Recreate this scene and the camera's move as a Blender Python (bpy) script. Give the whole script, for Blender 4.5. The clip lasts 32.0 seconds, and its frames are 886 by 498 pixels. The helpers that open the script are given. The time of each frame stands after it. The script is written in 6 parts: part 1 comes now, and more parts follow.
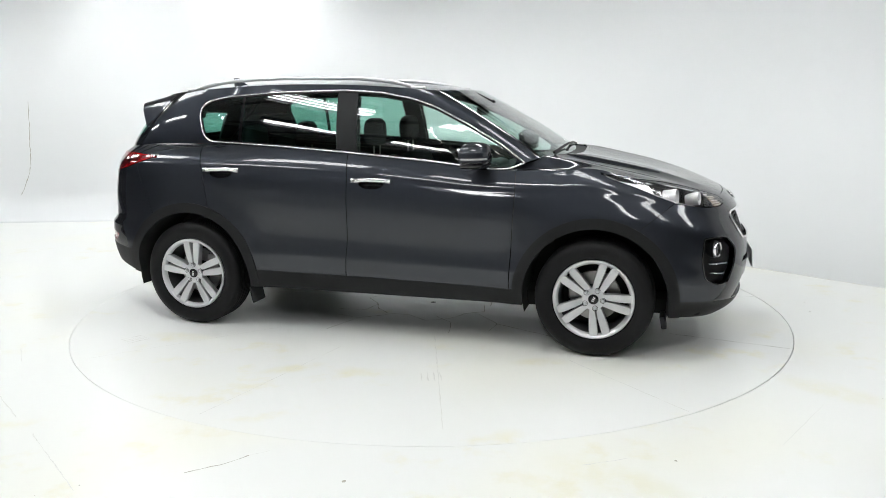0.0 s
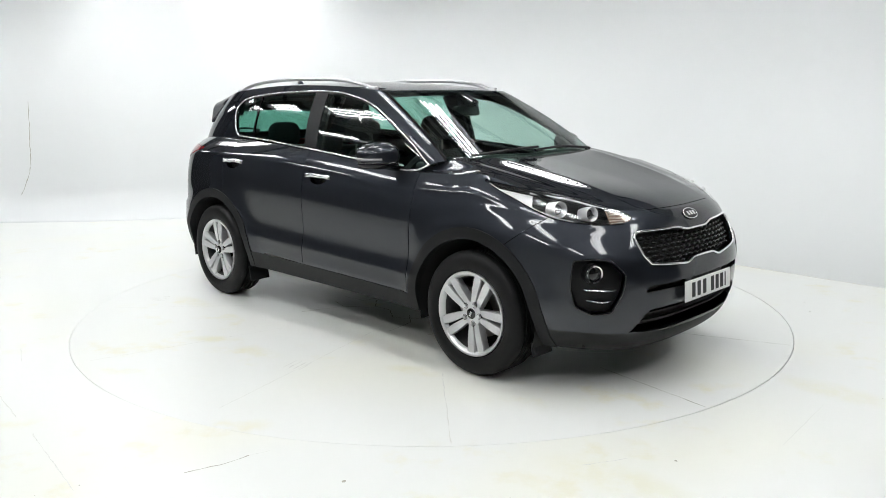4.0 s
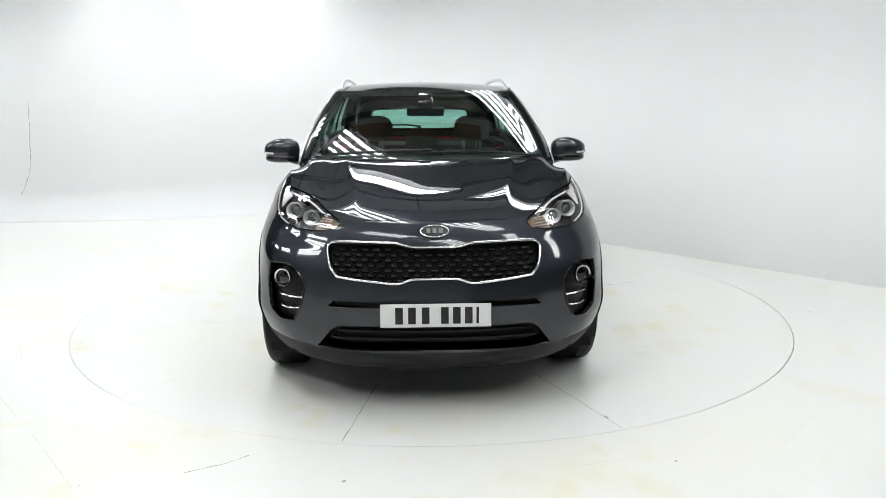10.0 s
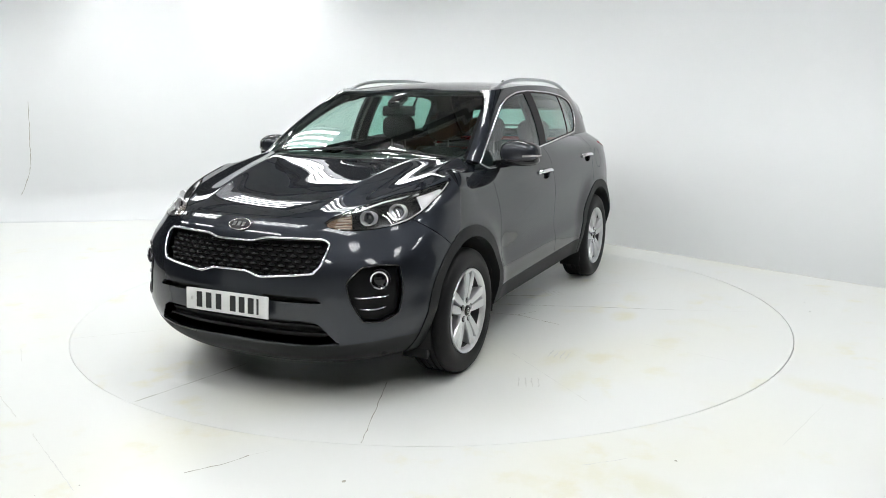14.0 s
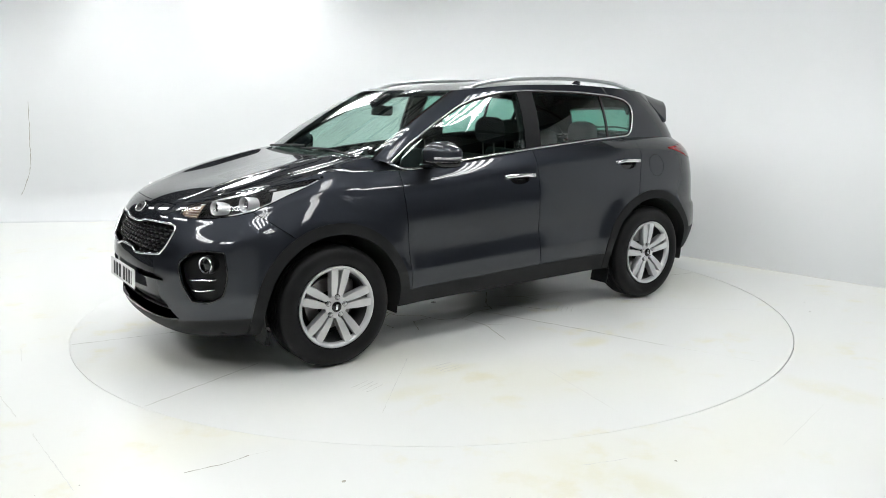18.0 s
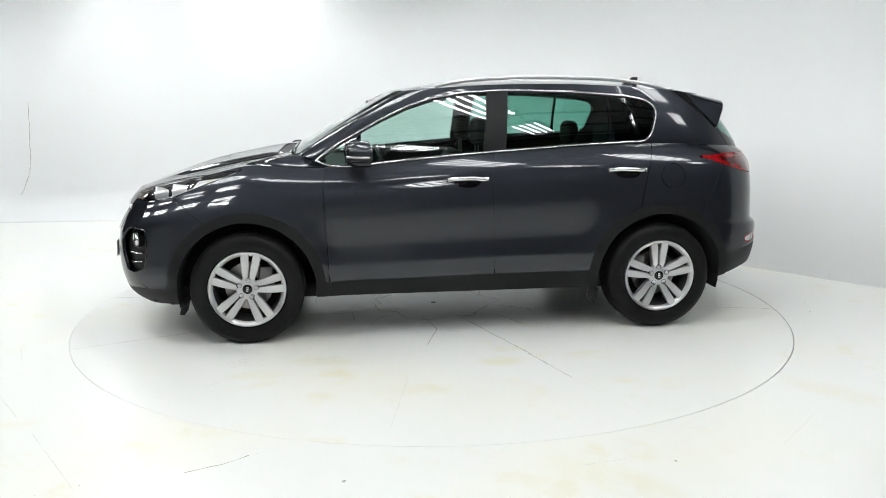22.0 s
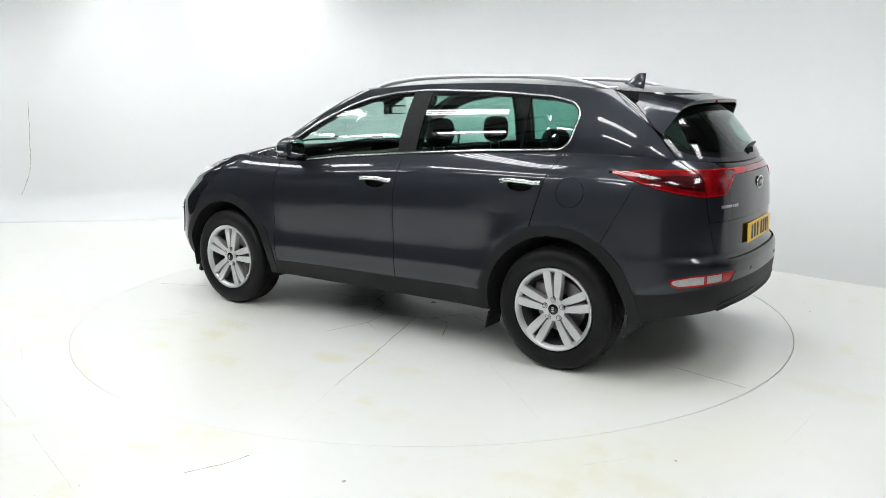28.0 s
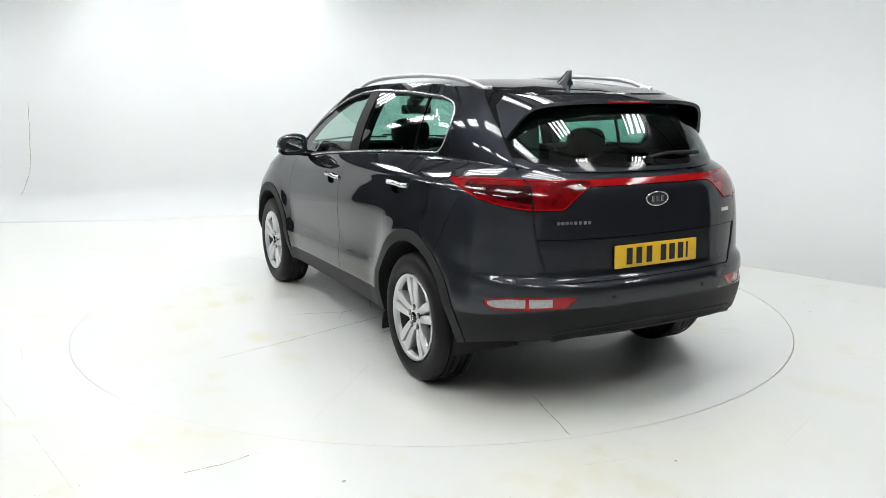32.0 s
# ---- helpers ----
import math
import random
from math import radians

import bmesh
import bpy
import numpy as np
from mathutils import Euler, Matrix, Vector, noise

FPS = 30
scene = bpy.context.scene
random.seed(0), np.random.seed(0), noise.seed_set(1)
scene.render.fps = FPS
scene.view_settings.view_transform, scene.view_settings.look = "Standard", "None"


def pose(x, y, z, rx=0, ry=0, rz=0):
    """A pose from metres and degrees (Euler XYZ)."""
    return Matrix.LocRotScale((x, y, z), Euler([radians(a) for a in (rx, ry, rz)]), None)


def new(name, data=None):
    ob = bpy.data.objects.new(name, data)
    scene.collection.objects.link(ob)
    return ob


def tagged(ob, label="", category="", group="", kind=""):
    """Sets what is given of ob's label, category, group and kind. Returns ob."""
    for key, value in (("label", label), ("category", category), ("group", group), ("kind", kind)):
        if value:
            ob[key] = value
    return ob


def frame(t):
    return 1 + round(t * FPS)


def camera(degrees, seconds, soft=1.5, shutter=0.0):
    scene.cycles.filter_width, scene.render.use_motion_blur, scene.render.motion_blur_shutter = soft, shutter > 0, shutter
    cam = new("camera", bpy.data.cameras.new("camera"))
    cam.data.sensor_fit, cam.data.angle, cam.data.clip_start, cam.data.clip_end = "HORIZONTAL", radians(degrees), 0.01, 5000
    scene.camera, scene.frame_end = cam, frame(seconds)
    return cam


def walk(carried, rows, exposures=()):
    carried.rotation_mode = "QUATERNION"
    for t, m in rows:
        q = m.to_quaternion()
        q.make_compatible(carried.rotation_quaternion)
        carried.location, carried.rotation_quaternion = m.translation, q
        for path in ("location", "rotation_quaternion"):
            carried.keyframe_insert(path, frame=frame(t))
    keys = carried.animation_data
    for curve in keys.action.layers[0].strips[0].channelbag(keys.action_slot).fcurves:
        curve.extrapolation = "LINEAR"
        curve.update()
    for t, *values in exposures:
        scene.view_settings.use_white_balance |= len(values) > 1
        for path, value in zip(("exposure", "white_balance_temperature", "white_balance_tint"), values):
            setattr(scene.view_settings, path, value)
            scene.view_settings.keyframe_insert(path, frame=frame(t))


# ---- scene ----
# camera on a tripod, looking across the turntable
cam = camera(58.8, 32.0, soft=0.8)
EYE = Vector((0.0, -5.738, 1.523))
PITCH, YAW, ROLL = 11.0, 0.738, -0.131
CAM = Matrix.Translation(EYE) @ Matrix.Rotation(radians(-YAW), 4, "Z") @ Matrix.Rotation(radians(90 - PITCH), 4, "X") @ Matrix.Rotation(radians(ROLL), 4, "Z")
walk(cam, [(0, CAM), (32, CAM)], exposures=[(0, 0.0), (32, 0.0)])

TURN = 2.485            # radius of the turntable
CAR_OFF = (-0.0722, -0.0603)


def turn_angle(t):
    """Heading of the car in degrees at t seconds."""
    return -130.71 - 7.0753 * (t - 16) + 0.00406 * (t - 16) ** 2


# a faint even glow stands for the hall's daylight spill
world = bpy.data.worlds.new("hall")
scene.world = world
world.use_nodes = True
world.node_tree.nodes["Background"].inputs[0].default_value = (0.9, 0.95, 1.0, 1)
world.node_tree.nodes["Background"].inputs[1].default_value = 0.02


# ---- materials ----
def mat(name, color=(0.5, 0.5, 0.5), rough=0.5, metal=0.0, grain=0.0, size=40.0, bump=0.0, coat=0.0, spec=0.5, emit=0.0, wear=0.0, wsize=2.0, rvar=0.0):
    m = bpy.data.materials.new(name)
    m.use_nodes = True
    nt = m.node_tree
    b = nt.nodes["Principled BSDF"]
    b.inputs["Base Color"].default_value = (*color, 1)
    b.inputs["Roughness"].default_value = rough
    b.inputs["Metallic"].default_value = metal
    b.inputs["Coat Weight"].default_value = coat
    b.inputs["Coat Roughness"].default_value = 0.015
    b.inputs["Specular IOR Level"].default_value = spec
    if emit:
        b.inputs["Emission Color"].default_value = (*color, 1)
        b.inputs["Emission Strength"].default_value = emit
    if grain or bump or wear or rvar:
        tc = nt.nodes.new("ShaderNodeTexCoord")
        n1 = nt.nodes.new("ShaderNodeTexNoise")
        n1.inputs["Scale"].default_value = size
        n1.inputs["Detail"].default_value = 5
        n2 = nt.nodes.new("ShaderNodeTexNoise")
        n2.inputs["Scale"].default_value = wsize
        n2.inputs["Detail"].default_value = 6
        for n in (n1, n2):
            nt.links.new(tc.outputs["Object"], n.inputs["Vector"])
        mix = nt.nodes.new("ShaderNodeMix")
        mix.data_type = "RGBA"
        mix.blend_type = "MULTIPLY"
        mix.inputs[0].default_value = 1.0
        mix.inputs[6].default_value = (*color, 1)
        r = nt.nodes.new("ShaderNodeMapRange")
        r.inputs[3].default_value, r.inputs[4].default_value = 1 - grain, 1 + grain
        r2 = nt.nodes.new("ShaderNodeMapRange")
        r2.inputs[1].default_value, r2.inputs[2].default_value = 0.3, 0.7
        r2.inputs[3].default_value, r2.inputs[4].default_value = 1 - wear, 1 + wear
        mu = nt.nodes.new("ShaderNodeMath")
        mu.operation = "MULTIPLY"
        nt.links.new(n1.outputs[0], r.inputs[0])
        nt.links.new(n2.outputs[0], r2.inputs[0])
        nt.links.new(r.outputs[0], mu.inputs[0])
        nt.links.new(r2.outputs[0], mu.inputs[1])
        nt.links.new(mu.outputs[0], mix.inputs[7])
        nt.links.new(mix.outputs[2], b.inputs["Base Color"])
        if rvar:
            r3 = nt.nodes.new("ShaderNodeMapRange")
            r3.inputs[1].default_value, r3.inputs[2].default_value = 0.3, 0.7
            r3.inputs[3].default_value, r3.inputs[4].default_value = rough - rvar, rough + rvar
            nt.links.new(n2.outputs[0], r3.inputs[0])
            nt.links.new(r3.outputs[0], b.inputs["Roughness"])
        if bump:
            bp = nt.nodes.new("ShaderNodeBump")
            bp.inputs["Strength"].default_value = 0.6
            bp.inputs["Distance"].default_value = bump
            nt.links.new(n1.outputs[0], bp.inputs["Height"])
            nt.links.new(bp.outputs[0], b.inputs["Normal"])
    return m


def pane(name, tint, gloss=1.0, rough=0.0, ior=1.52):
    """Glass: what lies behind, tinted, under a clear reflection that grows towards grazing."""
    m = bpy.data.materials.new(name)
    m.use_nodes = True
    nt = m.node_tree
    nt.nodes.remove(nt.nodes["Principled BSDF"])
    out = nt.nodes["Material Output"]
    t = nt.nodes.new("ShaderNodeBsdfTransparent")
    t.inputs[0].default_value = (*tint, 1)
    g = nt.nodes.new("ShaderNodeBsdfGlossy")
    g.inputs["Roughness"].default_value = rough
    g.inputs["Color"].default_value = (gloss, gloss, gloss, 1)
    lw = nt.nodes.new("ShaderNodeLayerWeight")
    pw = nt.nodes.new("ShaderNodeMath")
    pw.operation = "POWER"
    pw.inputs[1].default_value = 5.0
    f = nt.nodes.new("ShaderNodeMath")
    f.operation = "MULTIPLY_ADD"
    f0 = ((ior - 1) / (ior + 1)) ** 2 * 1.7
    f.inputs[1].default_value, f.inputs[2].default_value = 1 - f0, f0
    nt.links.new(lw.outputs["Facing"], pw.inputs[0])
    nt.links.new(pw.outputs[0], f.inputs[0])
    s = nt.nodes.new("ShaderNodeMixShader")
    nt.links.new(f.outputs[0], s.inputs[0])
    nt.links.new(t.outputs[0], s.inputs[1])
    nt.links.new(g.outputs[0], s.inputs[2])
    nt.links.new(s.outputs[0], out.inputs[0])
    return m


M = {}
M["paint"] = mat("graphite metallic paint", (0.0315, 0.0352, 0.0435), 0.42, 0.8, spec=0.08, grain=0.12, size=900, coat=1.0)
M["paint"].node_tree.nodes["Principled BSDF"].inputs["Specular Tint"].default_value = (0.0, 0.0, 0.0, 1)
M["plastic"] = mat("black textured plastic", (0.0105, 0.011, 0.0118), 0.52, spec=0.2, grain=0.25, size=500, bump=0.0004, wear=0.15, wsize=5)
M["gloss"] = mat("gloss black plastic", (0.006, 0.006, 0.007), 0.06)
M["chrome"] = mat("chrome", (0.80, 0.80, 0.81), 0.06, 1.0)
M["trimchrome"] = mat("bright window trim", (0.62, 0.62, 0.625), 0.2, 1.0)
M["satin"] = mat("satin aluminium", (0.62, 0.63, 0.64), 0.28, 1.0, grain=0.05, size=300)
M["alloy"] = mat("silver painted alloy", (0.60, 0.605, 0.615), 0.33, 0.7, grain=0.04, size=400, coat=0.5)
M["dark"] = mat("dark cavity", (0.008, 0.008, 0.008), 0.8)
M["tyre"] = mat("tyre rubber", (0.0065, 0.0065, 0.007), 0.5, spec=0.2, grain=0.3, size=120, bump=0.0006, wear=0.25, wsize=9)
# the shadow inside the wheel is put into this dark rim colour
M["barrel"] = mat("shade-dark inner rim", (0.07, 0.07, 0.072), 0.5, 0.3, grain=0.3, size=60)
M["pocket"] = mat("satin black plastic", (0.007, 0.007, 0.0075), 0.30, spec=0.22, grain=0.1, size=200)
M["disc"] = mat("brake steel", (0.32, 0.31, 0.30), 0.35, 1.0, grain=0.15, size=200)
M["trim"] = mat("dark interior trim", (0.020, 0.020, 0.021), 0.7, grain=0.2, size=150, wear=0.1)
M["cloth"] = mat("dark seat cloth", (0.016, 0.016, 0.018), 0.9, grain=0.4, size=300, bump=0.0008)
M["liner"] = mat("grey headlining", (0.22, 0.22, 0.21), 0.9, grain=0.1, size=200)
M["screen"] = pane("windscreen glass", (0.70, 0.86, 0.80))
M["side"] = pane("side glass", (0.70, 0.85, 0.80))
M["privacy"] = pane("privacy glass", (0.34, 0.60, 0.52))
M["lens"] = pane("clear lamp lens", (0.97, 0.97, 0.97))
M["red"] = mat("red lamp plastic", (0.34, 0.004, 0.006), 0.10, coat=0.6, spec=0.3)
M["darkred"] = mat("dark red lamp plastic", (0.16, 0.002, 0.004), 0.10, coat=0.6, spec=0.3, wear=0.7, wsize=14)
M["deepred"] = mat("smoked red lamp plastic", (0.035, 0.001, 0.002), 0.10, coat=0.8, spec=0.3, wear=0.5, wsize=20)
M["redlens"] = pane("red lamp lens", (0.75, 0.02, 0.03))
M["white"] = mat("white reflective plate", (0.80, 0.80, 0.79), 0.35, grain=0.02, size=200)
M["yellow"] = mat("yellow reflective plate", (0.78, 0.48, 0.03), 0.35, grain=0.03, size=200)
M["ink"] = mat("black characters", (0.012, 0.012, 0.013), 0.5)
M["mirror"] = mat("mirror glass", (0.85, 0.88, 0.88), 0.01, 1.0)


# ---- mesh tools ----
def link(name, mesh, material, parent=None, label="", smooth=True):
    ob = new(name, mesh)
    if material:
        mesh.materials.append(material)
    if parent:
        ob.parent = parent
    if label:
        ob["label"] = label
    return ob


def part(name, bm, material, parent=None, label="", smooth=35):
    """A bmesh as one mesh object under its thing; edges sharper than `smooth` degrees stay sharp."""
    me = bpy.data.meshes.new(name)
    bm.normal_update()
    bm.to_mesh(me)
    bm.free()
    if smooth:
        me.polygons.foreach_set("use_smooth", [True] * len(me.polygons))
        me.set_sharp_from_angle(angle=radians(smooth))
    return link(name, me, material, parent, label)


def raw(name, verts, faces, material, parent=None, label="", smooth=35):
    me = bpy.data.meshes.new(name)
    me.from_pydata([tuple(v) for v in verts], [], [tuple(f) for f in faces])
    me.update()
    if smooth:
        me.polygons.foreach_set("use_smooth", [True] * len(me.polygons))
        me.set_sharp_from_angle(angle=radians(smooth))
    return link(name, me, material, parent, label)


def box(size, at=(0, 0, 0), bevel=0.0, seg=2, m=None, bm=None):
    own = bmesh.new()
    bmesh.ops.create_cube(own, size=1.0, matrix=Matrix.Diagonal((*size, 1)))
    if bevel:
        bmesh.ops.bevel(own, geom=own.edges[:], offset=bevel, segments=seg, affect="EDGES", profile=0.5)
    bmesh.ops.transform(own, matrix=Matrix.Translation(at) @ (m or Matrix()), verts=own.verts[:])
    return join(bm, own)


def join(bm, own):
    if bm is None:
        return own
    me = bpy.data.meshes.new("tmp")
    own.to_mesh(me)
    own.free()
    bm.from_mesh(me)
    bpy.data.meshes.remove(me)
    return bm


def lathe(profile, seg=48, axis="y", at=(0, 0, 0), bm=None, closed=False):
    """Spin (radius, height) pairs round an axis."""
    own = bmesh.new()
    rings = []
    for r, h in profile:
        ring = []
        for i in range(seg):
            a = 2 * math.pi * i / seg
            c, s = r * math.cos(a), r * math.sin(a)
            p = {"y": (c, h, s), "z": (c, s, h), "x": (h, c, s)}[axis]
            ring.append(own.verts.new(Vector(p) + Vector(at)))
        rings.append(ring)
    pairs = list(zip(rings, rings[1:]))
    if closed:
        pairs.append((rings[-1], rings[0]))
    for a, b in pairs:
        for i in range(seg):
            j = (i + 1) % seg
            own.faces.new((a[i], a[j], b[j], b[i]))
    if not closed:
        for ring, (r, h) in ((rings[0], profile[0]), (rings[-1], profile[-1])):
            if r > 1e-4:
                own.faces.new(ring)
    bmesh.ops.remove_doubles(own, verts=own.verts[:], dist=1e-5)
    bmesh.ops.recalc_face_normals(own, faces=own.faces[:])
    return join(bm, own)


def sweep(points, section, normals=None, closed=False, bm=None):
    """A section (list of (side, out) pairs) carried along points; out follows the normals."""
    own = bmesh.new()
    P = [Vector(p) for p in points]
    n = len(P)
    rings = []
    for i, p in enumerate(P):
        a = P[(i - 1) % n] if closed or i > 0 else P[i]
        b = P[(i + 1) % n] if closed or i < n - 1 else P[i]
        t = (b - a).normalized()
        o = Vector(normals[i]) if normals is not None else Vector((0, 0, 1))
        side = t.cross(o)
        if side.length < 1e-6:
            side = t.cross(Vector((1, 0, 0)))
        side.normalize()
        o = side.cross(t).normalized()
        rings.append([own.verts.new(p + side * u + o * w) for u, w in section])
    k = len(section)
    for i in range(n if closed else n - 1):
        r, q = rings[i], rings[(i + 1) % n]
        for j in range(k):
            own.faces.new((r[j], r[(j + 1) % k], q[(j + 1) % k], q[j]))
    if not closed:
        own.faces.new(rings[0])
        own.faces.new(rings[-1])
    bmesh.ops.recalc_face_normals(own, faces=own.faces[:])
    return join(bm, own)


def circle(r, n=8, sx=1.0, sy=1.0):
    return [(sx * r * math.cos(2 * math.pi * i / n), sy * r * math.sin(2 * math.pi * i / n)) for i in range(n)]


def curve1(xs, ys):
    """A smooth curve through knots, without overshoot."""
    x, y = np.array(xs, float), np.array(ys, float)
    if x[0] > x[-1]:
        x, y = x[::-1], y[::-1]
    h, d = np.diff(x), np.diff(y) / np.diff(x)
    m = np.zeros(len(x))
    for i in range(1, len(x) - 1):
        if d[i - 1] * d[i] > 0:
            w1, w2 = 2 * h[i] + h[i - 1], h[i] + 2 * h[i - 1]
            m[i] = (w1 + w2) / (w1 / d[i - 1] + w2 / d[i])
    m[0], m[-1] = d[0], d[-1]

    def f(v):
        v = np.clip(np.asarray(v, float), x[0], x[-1])
        i = np.clip(np.searchsorted(x, v) - 1, 0, len(x) - 2)
        t = (v - x[i]) / h[i]
        return ((2 * t**3 - 3 * t**2 + 1) * y[i] + (t**3 - 2 * t**2 + t) * h[i] * m[i]
                + (3 * t**2 - 2 * t**3) * y[i + 1] + (t**3 - t**2) * h[i] * m[i + 1])
    return f


def fair(xs, ys, width):
    """The curve through knots, faired over a width so that its curvature runs on evenly."""
    f = curve1(xs, ys)
    a, b = min(xs), max(xs)
    q = np.linspace(a, b, 1201)
    v = f(q)
    k = max(1, int(3 * width / (b - a) * 1200))
    lo, hi = v[0] + (v[1] - v[0]) * np.arange(-k, 0), v[-1] + (v[-1] - v[-2]) * np.arange(1, k + 1)
    w = np.exp(-0.5 * (np.arange(-k, k + 1) * (b - a) / 1200 / width) ** 2)
    v = np.convolve(np.r_[lo, v, hi], w / w.sum(), "valid")

    def g(x):
        return np.interp(np.asarray(x, float), q, v)
    return g


def poly_dist(px, pz, poly, rnd=0.0):
    """Signed distance to a closed polygon, negative inside; corners rounded by rnd."""
    px, pz = np.asarray(px, float), np.asarray(pz, float)
    best = np.full(px.shape, 1e9)
    inside = np.zeros(px.shape, bool)
    n = len(poly)
    for i in range(n):
        (ax, az), (bx, bz) = poly[i], poly[(i + 1) % n]
        ex, ez = bx - ax, bz - az
        t = np.clip(((px - ax) * ex + (pz - az) * ez) / (ex * ex + ez * ez), 0, 1)
        best = np.minimum(best, np.hypot(px - ax - t * ex, pz - az - t * ez))
        cross = (az > pz) != (bz > pz)
        with np.errstate(divide="ignore", invalid="ignore"):
            xi = ax + (pz - az) * ex / (ez if ez else 1e-12)
        inside ^= cross & (px < xi)
    return np.where(inside, -best, best) - rnd


class Skin:
    """A surface of polygons with exact normals that can be cut along the zero line of a function."""

    def __init__(self, grid):
        """grid: rows x cols x 3 points, outward normals to follow from row x col."""
        P = np.asarray(grid, float)
        r, c = P.shape[:2]
        du, dv = np.gradient(P, axis=0), np.gradient(P, axis=1)
        N = np.cross(du, dv)
        L = np.linalg.norm(N, axis=2, keepdims=True)
        bad = L[..., 0] < 1e-9
        N = N / np.maximum(L, 1e-12)
        for i, j in np.argwhere(bad):
            N[i, j] = N[min(i + 1, r - 1), min(j + 1, c - 1)] if not bad[min(i + 1, r - 1), min(j + 1, c - 1)] else (0, 0, 1)
        self.P, self.N = [tuple(p) for p in P.reshape(-1, 3)], [tuple(p) for p in N.reshape(-1, 3)]
        idx = np.arange(r * c).reshape(r, c)
        self.F = np.stack([idx[:-1, :-1], idx[1:, :-1], idx[1:, 1:], idx[:-1, 1:]], -1).reshape(-1, 4).tolist()

    def cut(self, fn):
        A = np.array(self.P)
        val = fn(A[:, 0], A[:, 1], A[:, 2])
        val = np.where(np.abs(val) < 1e-5, 1e-5, val)
        pos = (val > 0).tolist()
        V = val.tolist()
        made, out = {}, []
        for f in self.F:
            k = sum([pos[i] for i in f])
            if k == 0 or k == len(f):
                out.append(f)
                continue
            ring = []
            for a, b in zip(f, f[1:] + f[:1]):
                ring.append((a, False))
                if pos[a] != pos[b]:
                    key = (a, b) if a < b else (b, a)
                    if key not in made:
                        t = V[key[0]] / (V[key[0]] - V[key[1]])
                        t = min(max(t, 0.0), 1.0)
                        p, q = self.P[key[0]], self.P[key[1]]
                        n, m = self.N[key[0]], self.N[key[1]]
                        made[key] = len(self.P)
                        self.P.append(tuple(p[i] + (q[i] - p[i]) * t for i in range(3)))
                        self.N.append(tuple(n[i] + (m[i] - n[i]) * t for i in range(3)))
                    ring.append((made[key], True))
            cuts = [i for i, (v, c) in enumerate(ring) if c]
            if len(cuts) != 2:
                out.append([v for v, c in ring])
                continue
            i, j = cuts
            out.append([v for v, c in ring[i:j + 1]])
            out.append([v for v, c in ring[j:] + ring[:i + 1]])
        self.F = [f for f in out if len(f) > 2]
        return self

    def centres(self):
        A = np.array(self.P)
        return np.array([A[f].mean(0) for f in self.F])

    def pick(self, mask):
        return [f for f, m in zip(self.F, mask) if m]


def rim_edges(faces):
    count = {}
    for f in faces:
        for a, b in zip(f, f[1:] + f[:1]):
            count[(a, b)] = count.get((a, b), 0) + 1
    return [(a, b) for (a, b) in count if (b, a) not in count]


def loops(faces):
    """Boundary loops as lists of vertex indices, longest first."""
    nxt = {}
    for a, b in rim_edges(faces):
        nxt.setdefault(a, []).append(b)
    out = []
    while nxt:
        a = next(iter(nxt))
        path = [a]
        while True:
            bs = nxt.get(path[-1])
            if not bs:
                break
            b = bs.pop()
            if not bs:
                del nxt[path[-1]]
            if b == path[0]:
                break
            path.append(b)
        out.append(path)
    return sorted(out, key=len, reverse=True)


